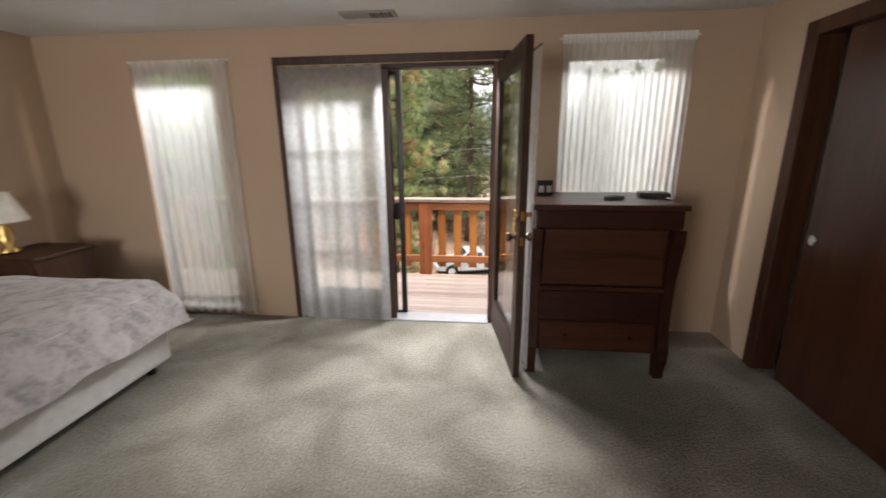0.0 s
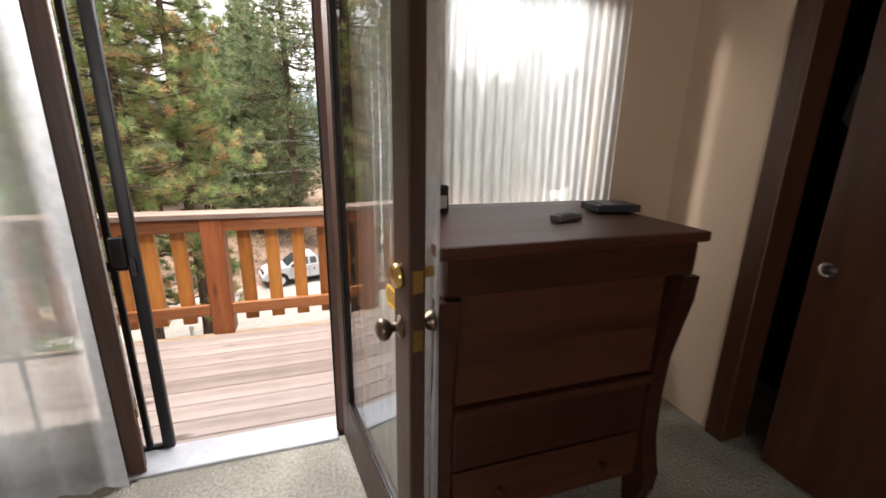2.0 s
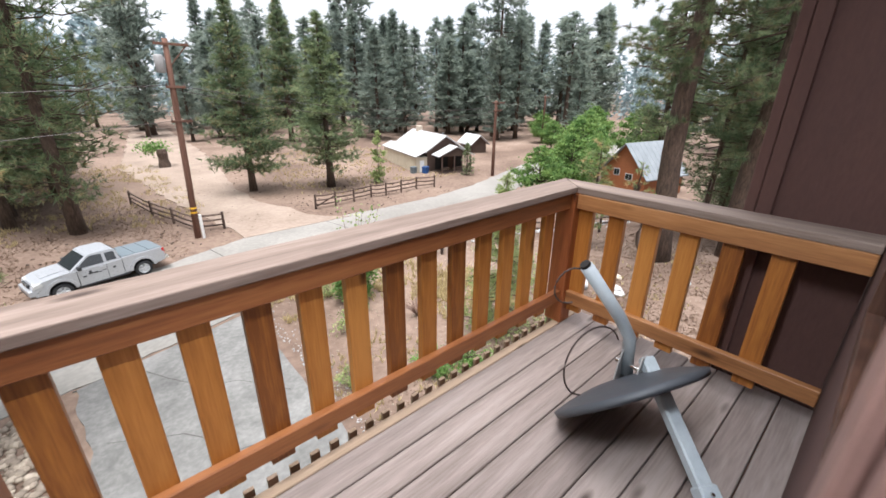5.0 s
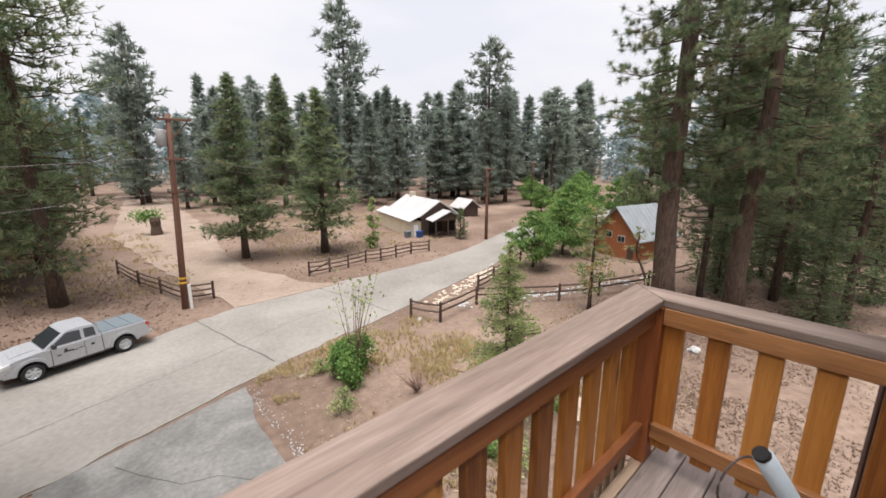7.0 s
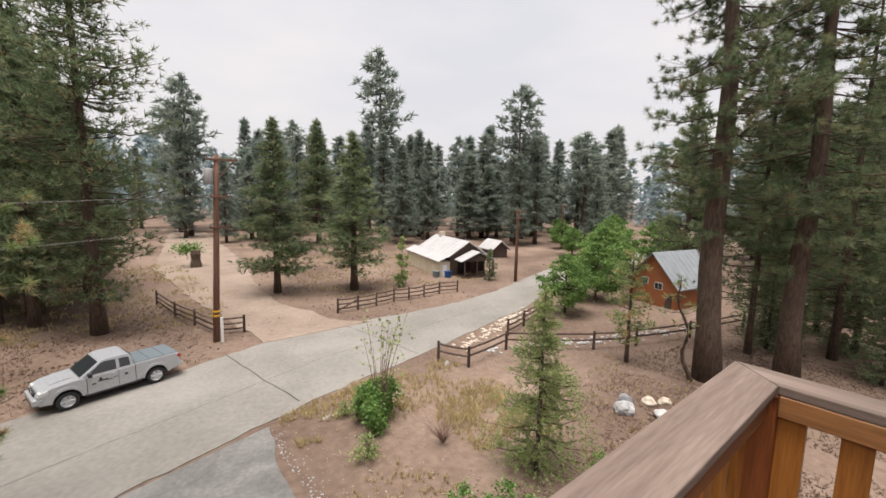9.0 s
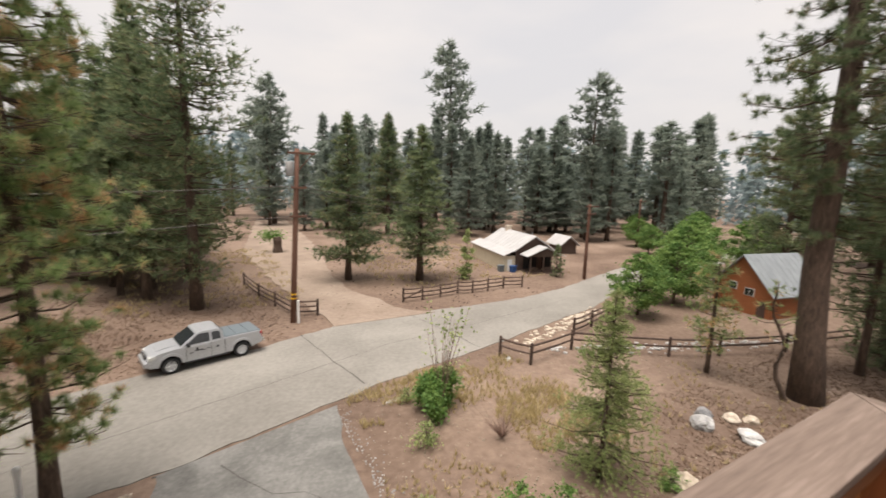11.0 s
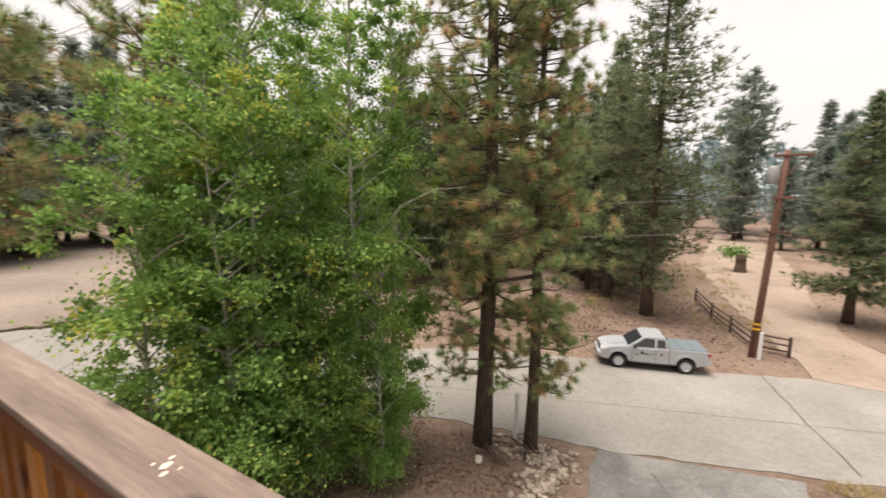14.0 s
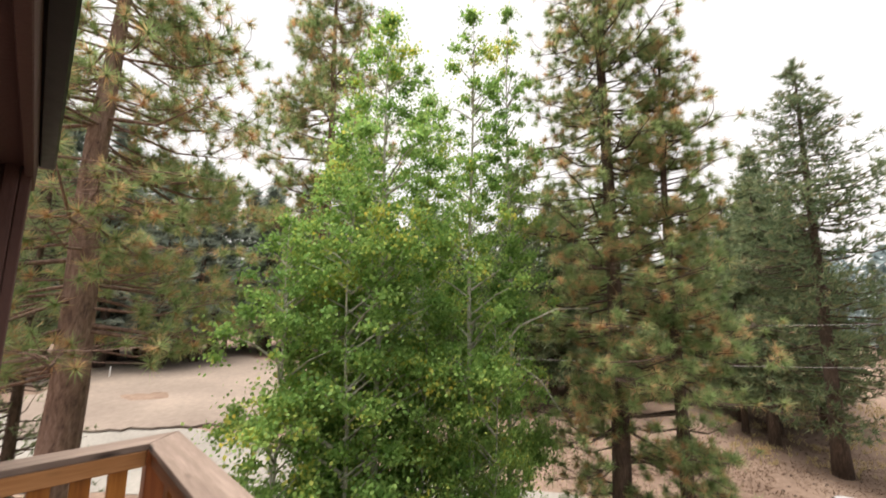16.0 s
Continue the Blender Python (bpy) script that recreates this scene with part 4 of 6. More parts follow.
for j in range(n + 1):
    row = []
    for i in range(n + 1):
        u, v = i / n, j / n
        x, y = -0.75 + 1.57 * u, -0.92 + 1.84 * v
        edge = max(0.0, (u - 0.86) / 0.14, (0.06 - v) / 0.06, (v - 0.94) / 0.06)
        edge = min(1.0, edge)
        z = 0.62 + 0.018 * noise.noise((x * 4, y * 4, 1)) - (0.30 * edge ** 1.6) + 0.012 * math.sin(14 * (x + y)) * edge
        row.append(bm.verts.new((x + 0.02 * noise.noise((x * 6, y * 6, 5)) * edge - 0.05 * (edge ** 3 if u > 0.86 else 0), y, z)))
    rows.append(row)
for p, q in zip(rows, rows[1:]):
    for i in range(n):
        bm.faces.new((p[i], p[i + 1], q[i + 1], q[i]))
part("quilt", bm, M_BEDSPREAD, bed, "pale grey and white floral quilt", True)
part("mattress", box(-0.74, 0.68, -0.83, 0.82, 0.331, 0.57, 0.04, segments=2), M_BOXSPRING, bed)
for x in (-0.65, 0.58):
    for y in (-0.72, 0.7):
        part("leg", lathe([(0.025, 0), (0.03, 0.02), (0.022, 0.07)], 10), M_BLACK, bed, m=pose(x, y, 0))

ns = empty("nightstand", (-2.85, 2.7, 0), 0, "reddish brown wooden nightstand beside the bed", "nightstand")
part("body", box(-0.24, 0.24, -0.22, 0.22, 0.05, 0.68, 0.006), M_CASING, ns)
part("top", box(-0.26, 0.26, -0.24, 0.24, 0.681, 0.71, 0.006), M_CASING, ns)
for z in (0.1, 0.4):
    part("drawer", box(-0.21, 0.21, -0.235, -0.221, z, z + 0.25, 0.005), M_CASING, ns)
lamp = empty("table_lamp", (-2.95, 2.6, 0.71), 0, "table lamp with a cream cone shade", "lamp")
part("base", lathe([(0.06, 0), (0.07, 0.02), (0.03, 0.05), (0.05, 0.14), (0.02, 0.24), (0.012, 0.3)], 16), M_BRASS, lamp, smooth=True)
part("shade", lathe([(0.15, 0.24), (0.151, 0.245), (0.08, 0.45), (0.078, 0.45)], 20), M_LAMPSHADE, lamp, smooth=True)

# dresser: empire form with scrolled front posts
dr = empty("dresser", (1.28, 2.78, 0), 0, "dark mahogany chest with scrolled front posts", "dresser")
part("top", box(-0.44, 0.435, -0.33, 0.34, 1.095, 1.13, 0.01, segments=2), M_DRESSER, dr, "polished red-brown top")
part("body", box(-0.385, 0.385, -0.24, 0.32, 0.16, 1.094, 0.005), M_DRESSER, dr)
part("frieze", box(-0.42, 0.42, -0.305, -0.241, 0.985, 1.094, 0.012, segments=2), M_DRESSER, dr)
post = [(-0.315, 0.98), (-0.31, 0.9), (-0.285, 0.78), (-0.262, 0.66), (-0.255, 0.5), (-0.258, 0.34), (-0.275, 0.26), (-0.3, 0.2), (-0.29, 0.12), (-0.262, 0.06), (-0.27, 0.0),
        (-0.21, 0.0), (-0.2, 0.1), (-0.2, 0.3), (-0.2, 0.98)]
for s in (-1, 1):
    own = prism(post, -0.032, 0.032, bevel=0.004)
    part("scrolled_post", own, M_DRESSER, dr, m=Matrix.Translation((s * 0.405, 0, 0)) @ Matrix(((0, 1, 0, 0), (1, 0, 0, 0), (0, 0, 1, 0), (0, 0, 0, 1))))
    part("back_leg", box(s * 0.385 - 0.025, s * 0.385 + 0.025, 0.26, 0.315, 0.0, 0.159, 0.004), M_DRESSER, dr)
for z0, z1 in ((0.18, 0.37), (0.38, 0.578), (0.618, 0.975)):
    dw = part("drawer", box(-0.362, 0.362, -0.258, -0.2405, z0, z1, 0.006), M_DRESSER, dr)
    if z1 < 0.4:
        for s in (-1, 1):
            part("pull", lathe([(0.008, 0), (0.008, 0.012), (0.014, 0.018), (0.01, 0.026)], 12), M_DRESSER, dw, m=pose(s * 0.2, -0.2585, (z0 + z1) / 2, 90, 0, 0))
part("drawer_moulding", box(-0.365, 0.365, -0.282, -0.2405, 0.584, 0.614, 0.008), M_DRESSER, dr)
rm = empty("remote_control", (1.365, 2.705, 1.1305), 20, "grey remote control lying on the dresser", "remote control")
part("case", box(-0.06, 0.06, -0.024, 0.024, 0, 0.022, 0.009, segments=2), M_SCREEN_GREY, rm)
part("button_pad", box(-0.04, 0.03, -0.014, 0.014, 0.0225, 0.0245, 0.001), M_PLASTIC, rm)
bx = empty("media_box", (1.645, 2.83, 1.1305), -8, "flat black electronics box on the dresser", "electronics box")
part("case", box(-0.09, 0.09, -0.06, 0.06, 0.004, 0.032, 0.005, segments=2), M_PLASTIC, bx)
part("stripe", box(-0.05, 0.0, -0.061, 0.061, 0.0325, 0.0335), M_SCREEN_GREY, bx)
for x in (-0.07, 0.07):
    part("foot", lathe([(0.01, 0), (0.01, 0.004)], 10), M_TYRE, bx, m=pose(x, 0, 0))
# small frame ornament, simplified to a box
orn = empty("dresser_frame", (0.96, 2.92, 1.1305), 12, "small dark frame with pale prints on the dresser", "ornament")
part("frame", box(-0.055, 0.055, -0.02, 0.02, 0, 0.1, 0.008, segments=2), M_PLASTIC, orn)
for s in (-0.026, 0.026):
    part("face", box(s - 0.018, s + 0.018, -0.0225, -0.0205, 0.02, 0.065), M_WHITE, orn)

# ---- balcony ----
DZ = -0.03
tagged(part("balcony_joists", box(-3.25, 2.62, W1 + 0.01, 4.56, DZ - 0.28, DZ - 0.05, 0.0), M_CEDAR_X), "cedar framing under the balcony boards", "deck frame", kind="structure")
deck = empty("balcony_floor", (0, 0, DZ), 0, "weathered grey-brown wooden deck boards with dark gaps", "deck", kind="structure")
board_me = {}
y = 3.343
while y < 4.5:
    key = "long"
    if key not in board_me:
        board_me[key] = finish(box(-2.93, 2.93, -0.0675, 0.0675, -0.038, 0, 0.004), "plank")
        board_me[key].materials.append(M_DECK)
    ob = new("plank", board_me[key])
    ob.parent = deck
    ob.matrix_basis = pose(-0.3, y + 0.0705, 0.0015 * math.sin(y * 40))
    y += 0.141
part("edge_board", box(-3.23, 2.6, y + 0.004, y + 0.055, -0.036, -0.002, 0.004), M_RAW, deck, "pale raw wood edge strip")

rail = empty("balcony_railing", (0, 0, DZ), 0, "orange-stained cedar balcony railing with weathered cap", "railing")
Y0 = 4.628
XA, XB = -2.98, 2.40
T = 0.902


def cap_board(outline, material):
    """A flat board of any outline, its upper edges worn round."""
    own = bmesh.new()
    low = [own.verts.new((x, y, T - 0.037)) for x, y in outline]
    face = own.faces.new(low)
    up = bmesh.ops.extrude_face_region(own, geom=[face])
    bmesh.ops.translate(own, vec=(0, 0, 0.037), verts=[v for v in up["geom"] if isinstance(v, bmesh.types.BMVert)])
    bmesh.ops.bevel(own, geom=own.edges[:], offset=0.005, segments=2, affect="EDGES", profile=0.6)
    part("cap", own, material, rail, "weathered grey-brown cap board")


YI, YO = Y0 - 0.014, Y0 + 0.176
cap_board([(XA, YI), (XB, YI), (XB + 0.17, YO), (XA - 0.17, YO)], M_CAP)
cap_board([(XB + 0.002, W1 + 0.005), (XB + 0.172, W1 + 0.005), (XB + 0.172, YO - 0.003), (XB + 0.002, YI - 0.003)], M_CAP_Y)
cap_board([(XA - 0.172, W1 + 0.005), (XA - 0.002, W1 + 0.005), (XA - 0.002, YI - 0.003), (XA - 0.172, YO - 0.003)], M_CAP_Y)
posts = [(-0.215, -0.072, Y0, Y0 + 0.14), (XB - 0.02, XB + 0.09, Y0 - 0.02, Y0 + 0.1), (XA - 0.09, XA + 0.02, Y0 - 0.02, Y0 + 0.1)]
for xa, xb, ya, yb in posts:
    part("newel_post", box(xa, xb, ya, yb, 0.0, T - 0.038, 0.006), M_CEDAR_POST, rail, "red-brown stained post")
part("house_post", box(XA - 0.05, XA - 0.01, W1 + 0.005, W1 + 0.09, 0.0, T - 0.038, 0.004), M_CEDAR, rail)
for xa, xb in ((XA + 0.021, -0.216), (-0.071, XB - 0.021)):
    part("top_rail", box(xa, xb, Y0 + 0.002, Y0 + 0.04, T - 0.128, T - 0.039, 0.004), M_CEDAR_X, rail)
    part("bottom_rail", box(xa, xb, Y0 + 0.002, Y0 + 0.04, 0.15, 0.232, 0.004), M_CEDAR_X, rail)
for x in (XB + 0.002, XA - 0.04):
    part("top_rail", box(x, x + 0.038, W1 + (0.091 if x < 0 else 0.006), Y0 - 0.021, T - 0.128, T - 0.039, 0.004), M_CEDAR_Y, rail)
    part("bottom_rail", box(x, x + 0.038, W1 + (0.091 if x < 0 else 0.006), Y0 - 0.021, 0.15, 0.232, 0.004), M_CEDAR_Y, rail)
bal_x = finish(box(-0.0445, 0.0445, 0, 0.038, 0.085, T - 0.04, 0.003), "baluster")
bal_y = finish(box(0, 0.038, -0.0445, 0.0445, 0.085, T - 0.04, 0.003), "baluster")
for me in (bal_x, bal_y):
    me.materials.append(M_CEDAR)
for k in range(13):
    part("baluster", bal_x, M_CEDAR, rail, m=pose(0.052 + 0.1825 * k, Y0 + 0.041, 0))
for k in range(14):
    part("baluster", bal_x, M_CEDAR, rail, m=pose(-0.365 - 0.1825 * k, Y0 + 0.041, 0))
for k in range(6):
    part("baluster", bal_y, M_CEDAR, rail, m=pose(XB + 0.041, 4.565 - 0.187 * k, 0))
    part("baluster", bal_y, M_CEDAR, rail, m=pose(XA - 0.079, 4.49 - 0.162 * k, 0))
for k, (dx, dy, s) in enumerate(((0, 0, 0.014), (0.03, -0.02, 0.009), (-0.02, 0.025, 0.008), (0.045, 0.012, 0.006), (-0.035, -0.015, 0.006))):
    part("cap_chip", rock((s, s * 1.2, 0.002), 3 + k, at=(-0.93 + dx, 4.72 + dy, T + 0.001)), M_STONE, rail, "pale dried spatter on the cap")

skirt = empty("balcony_skirt", (0, 0, DZ), 0, "short pale wooden slats below the balcony edge", "slat skirt")
slat_me = finish(box(-0.02, 0.02, 0, 0.02, -0.3, -0.05, 0.002), "slat")
for k in range(62):
    part("slat", slat_me, M_RAW, skirt, m=pose(-3.1 + 0.0915 * k, 4.74, 0))
part("slat_rail", box(-3.2, 2.6, 4.762, 4.79, -0.3, -0.24, 0.003), M_RAW, skirt)
for y in np.arange(3.6, 4.7, 0.0915):
    part("slat", slat_me, M_RAW, skirt, m=pose(2.6, float(y), 0, 0, 0, 90))


def wing(name, x0, x1, depth, label):
    w = empty(name, ((x0 + x1) / 2, W1, 0), 0, label, "wing wall", kind="structure")
    h = (x1 - x0) / 2
    part("panel", box(-h, h, 0.005, depth - 0.05, -0.5, 3.2, 0.004), M_SIDING, w)
    part("edge_trim", box(-h - 0.025, h + 0.025, depth - 0.045, depth, -0.5, 3.2, 0.004), M_SIDING, w)
    part("edge_trim", box(-h - 0.028, -h - 0.001, depth - 0.11, depth - 0.048, -0.5, 3.2, 0.004), M_SIDING, w)
    part("edge_trim", box(h + 0.001, h + 0.028, depth - 0.11, depth - 0.048, -0.5, 3.2, 0.004), M_SIDING, w)


wing("wing_wall_east", 2.66, 2.8, 0.50, "dark brown wing wall at the balcony end")
wing("wing_wall_west", -3.36, -3.22, 0.59, "dark brown wing wall at the balcony end")
eave = empty("eave", (0, W1, 2.45), 0, "dark brown roof eave over the balcony door", "eave", kind="structure")
part("soffit", box(-3.6, 3.0, 0.005, 0.56, 0.0, 0.08), M_SIDING, eave)
part("beam", box(-3.22, -2.95, 0.36, 0.46, -0.09, -0.001, 0.004), M_SIDING, eave)
part("fascia", box(-3.6, 3.0, 0.562, 0.60, -0.06, 0.2, 0.004), M_SIDING, eave)
part("gutter", box(-3.6, 3.0, 0.602, 0.68, 0.1, 0.19, 0.01), M_BLACK, eave)

# satellite dish lying on the boards
dish = empty("satellite_dish", (1.79, 3.91, DZ), 0, "grey satellite dish lying face down with its arm", "satellite dish")
bm = bmesh.new()
outer, inner_r = [], []
for i in range(1, 10):
    r = i / 9
    zt = 0.055 * (1 - r * r)
    outer.append([bm.verts.new((0.335 * r * math.cos(2 * math.pi * k / 40), 0.31 * r * math.sin(2 * math.pi * k / 40), zt)) for k in range(40)])
    inner_r.append([bm.verts.new((0.33 * r * math.cos(2 * math.pi * k / 40), 0.305 * r * math.sin(2 * math.pi * k / 40), zt - 0.022)) for k in range(40)])
for rings in (outer, inner_r):
    for lo, hi in zip(rings, rings[1:]):
        for k in range(40):
            bm.faces.new((lo[k], lo[(k + 1) % 40], hi[(k + 1) % 40], hi[k]))
    bm.faces.new(rings[0])
for k in range(40):
    bm.faces.new((outer[-1][k], outer[-1][(k + 1) % 40], inner_r[-1][(k + 1) % 40], inner_r[-1][k]))
up_d = Vector((0.32, 1.0, 1.0)).normalized()
m_dish = up_d.to_track_quat("Z", "X").to_matrix().to_4x4()
part("reflector", bm, M_DISH, dish, "dark grey reflector seen from behind", True, m=Matrix.Translation((-0.02, 0.0, 0.25)) @ m_dish)
part("mast", tube([(-0.17, 0.18, 0.80), (-0.03, 0.08, 0.57), (0.02, 0.045, 0.47), (0.02, 0.03, 0.30)], 0.026, 14), M_DISHARM, dish, "bent grey steel mast", True)
part("mast_cap", tube([(-0.172, 0.182, 0.803), (-0.178, 0.187, 0.812)], 0.021, 12), M_DARK, dish)
for s in (-0.03, 0.05):
    part("bracket", prism([(-0.05, 0.27), (0.07, 0.25), (0.06, 0.33), (0.03, 0.42), (-0.01, 0.42), (-0.04, 0.34)], s - 0.003, s + 0.003), M_VENT, dish, "galvanised bracket plate")
part("bracket_bolt", tube([(0.01, -0.05, 0.35), (0.01, 0.08, 0.35)], 0.008, 8), M_CHROME, dish)
ARM = look((0.03, -0.04, 0.39), (-0.17, -0.36, 0.15))
part("feed_arm", box(-0.028, 0.028, -0.022, 0.022, -0.52, 0.02, 0.006), M_DISHARM, dish, "pale grey square feed arm", m=ARM)
part("feed_arm_end", box(-0.036, 0.036, -0.03, 0.03, -0.62, -0.44, 0.006), M_DISHARM, dish, m=ARM)
for z in (-0.47, -0.58):
    part("bolt", lathe([(0.008, 0), (0.006, 0.006)], 8), M_CHROME, dish, m=ARM @ pose(0, 0.03, z, -90, 0, 0))
part("cable", tube([(-0.10 + 0.13 * math.cos(a), 0.13 - 0.05 * math.cos(a), 0.36 + 0.17 * math.sin(a)) for a in np.linspace(0.5, 5.2, 24)], 0.004, 6), M_CABLE, dish, "thin looped cable")
part("cable", tube([(-0.19 + 0.07 * math.cos(a), 0.22 - 0.03 * math.cos(a), 0.71 + 0.075 * math.sin(a)) for a in np.linspace(0.9, 4.9, 14)], 0.0035, 6), M_CABLE, dish, "thin looped cable")

# ---- street things ----


def truck(loc, rz):
    """A mid-size pickup, nose towards +x."""
    t = empty("pickup_truck", loc, rz, "silver extended-cab pickup truck with a dark bed cover", "pickup truck")
    fx, bx_, wr = 1.62, -1.58, 0.39

    def shaped(bm):
        """Draws the nose in and leans the upper sides inwards."""
        for v in bm.verts:
            k = 1.0
            if v.co.x > 1.7:
                k -= 0.16 * ((v.co.x - 1.7) / 0.9) ** 2
            if v.co.z > 1.15:
                k -= 0.2 * (v.co.z - 1.15)
            elif v.co.z < 0.7:
                k -= 0.06 * (0.7 - v.co.z)
            v.co.y *= k
        return bm

    def arch(cx, r, a0=0.0, a1=math.pi, n=13):
        return [(cx + r * math.cos(a), 0.44 + r * math.sin(a)) for a in np.linspace(a0, a1, n)]

    front = [(0.98, 0.44), (0.98, 1.17), (1.25, 1.185), (1.7, 1.155), (2.15, 1.09), (2.42, 0.99), (2.52, 0.86), (2.55, 0.62), (2.46, 0.44)]
    part("front_body", shaped(prism(front + arch(fx, 0.49), -0.91, 0.91, bevel=0.022)), M_SILVER, t)
    part("door_body", shaped(prism([(-0.78, 0.42), (-0.78, 1.2), (0.975, 1.17), (0.975, 0.42)], -0.905, 0.905, bevel=0.02)), M_SILVER, t)
    part("bed_body", shaped(prism([(-0.785, 0.44), (-0.785, 1.235), (-2.58, 1.235), (-2.62, 0.9), (-2.6, 0.56)] + arch(bx_, 0.49, math.pi, 0.0), -0.905, 0.905, bevel=0.022)), M_SILVER, t)
    part("hood_ridge", shaped(prism([(1.28, 1.19), (1.7, 1.165), (2.1, 1.105), (2.1, 1.125), (1.7, 1.195), (1.28, 1.215)], -0.42, 0.42, bevel=0.008)), M_SILVER, t)
    cab = [(-0.74, 1.15), (-0.7, 1.62), (-0.6, 1.745), (-0.42, 1.79), (0.2, 1.8), (0.42, 1.755), (1.18, 1.2), (1.2, 1.15)]
    part("cab", shaped(prism(cab, -0.885, 0.885, bevel=0.035)), M_SILVER, t)
    part("windscreen", shaped(prism([(0.5, 1.7), (1.12, 1.245), (1.175, 1.245), (0.53, 1.73)], -0.76, 0.76, bevel=0.006)), M_CARGLASS, t)
    part("rear_window", shaped(box(-0.755, -0.72, -0.62, 0.62, 1.27, 1.63, 0.01)), M_CARGLASS, t)
    for sd in (-1, 1):
        for nm, poly in (("front_side_window", [(-0.08, 1.24), (-0.08, 1.67), (0.3, 1.69), (0.42, 1.66), (0.94, 1.27), (0.94, 1.24)]), ("rear_side_window", [(-0.6, 1.26), (-0.57, 1.62), (-0.5, 1.65), (-0.2, 1.66), (-0.2, 1.26)])):
            part(nm, shaped(prism(poly, sd * 0.87, sd * 0.894, bevel=0.004)), M_CARGLASS, t)
        for cx in (fx, bx_):
            ring = arch(cx, 0.58) + arch(cx, 0.475, math.pi, 0.0)
            part("fender_flare", shaped(prism(ring, sd * 0.89, sd * 0.945, bevel=0.008)), M_SILVER, t)
            part("wheel_well", prism(arch(cx, 0.485), sd * 0.45, sd * 0.62), M_PLASTIC, t)
        part("sill", box(-1.0, 1.05, sd * 0.84, sd * 0.9, 0.34, 0.425, 0.015), M_PLASTIC, t, "dark lower sill")
        part("mirror", box(0.8, 0.95, sd * 0.91, sd * 1.12, 1.2, 1.38, 0.03, segments=2), M_PLASTIC, t)
        part("headlight", shaped(prism([(2.18, 0.9), (2.5, 0.82), (2.46, 0.98), (2.2, 1.06)], sd * 0.55, sd * 0.93, bevel=0.015)), M_LAMP_CLEAR, t)
        part("tail_lamp", box(-2.64, -2.5, sd * 0.75, sd * 0.9, 0.88, 1.18, 0.015), M_LAMP_RED, t)
        part("door_handle", box(-0.02, 0.14, sd * 0.9, sd * 0.935, 1.06, 1.1, 0.008), M_SILVER, t)
        for x in (-0.14, 0.97, -0.775):
            part("door_seam", box(x - 0.007, x + 0.007, sd * 0.897, sd * 0.9065, 0.46, 1.16), M_PLASTIC, t)
        for x, z, w, h in ((0.42, 0.9, 0.34, 0.06), (0.5, 0.98, 0.1, 0.12), (0.2, 0.86, 0.2, 0.035), (-0.02, 0.9, 0.16, 0.03), (-0.42, 0.9, 0.12, 0.1), (0.74, 0.82, 0.14, 0.05)):
            part("door_print", box(x - w / 2, x + w / 2, sd * 0.899, sd * 0.9075, z - h / 2, z + h / 2, 0.002), M_PLASTIC, t, "dark printed mark on the door")
        for cx in (fx, bx_):
            wh = part("wheel", lathe([(0.2, -0.02), (0.24, -0.12), (0.34, -0.135), (wr - 0.012, -0.1), (wr, -0.06), (wr, 0.06), (wr - 0.012, 0.1), (0.34, 0.135), (0.24, 0.12), (0.2, 0.02)], 30), M_TYRE, t, "black knobbly tyre", True, m=pose(cx, sd * 0.79, wr, 90, 0, 0))
            turn = 180 if sd > 0 else 0
            part("rim", lathe([(0.05, 0.04), (0.2, 0.06), (0.235, 0.115), (0.25, 0.125), (0.25, -0.1)], 26), M_RIM, wh, "alloy rim", True, m=pose(0, 0, 0, turn, 0, 0))
            part("hub_cap", lathe([(0.06, 0.06), (0.06, 0.11), (0.045, 0.12)], 14), M_RIM, wh, m=pose(0, 0, 0, turn, 0, 0))
            for k in range(6):
                part("spoke", box(0.05, 0.24, -0.035, 0.035, 0.065, 0.115, 0.01), M_RIM, wh, m=pose(0, 0, 0, turn, 0, k * 60))
    part("grille", shaped(box(2.47, 2.57, -0.48, 0.48, 0.8, 0.97, 0.02)), M_PLASTIC, t)
    for y in (-0.18, 0.18):
        part("grille_bar", box(2.55, 2.585, y - 0.03, y + 0.03, 0.79, 0.98, 0.01), M_CHROME, t)
    part("front_bumper", shaped(box(2.38, 2.66, -0.93, 0.93, 0.5, 0.76, 0.05, segments=2)), M_SILVER, t)
    part("air_intake", box(2.6, 2.668, -0.5, 0.5, 0.5, 0.6, 0.01), M_PLASTIC, t)
    part("rear_bumper", box(-2.8, -2.6, -0.86, 0.86, 0.56, 0.72, 0.03, segments=2), M_CHROME, t)
    for xa, xb in ((-1.38, -0.8), (-1.98, -1.395), (-2.57, -1.995)):
        part("bed_cover", box(xa, xb, -0.84, 0.84, 1.236, 1.275, 0.012), M_TONNEAU, t, "dark grey folding bed cover")
    part("number_plate", box(-2.815, -2.802, -0.15, 0.15, 0.58, 0.68), M_WHITE, t)
    part("underbody", box(-2.3, 2.3, -0.62, 0.62, 0.36, 0.6), M_PLASTIC, t)
    return t


truck((-0.35, 25.4, G + 0.03), 195.3).scale = (0.9, 0.9, 0.9)


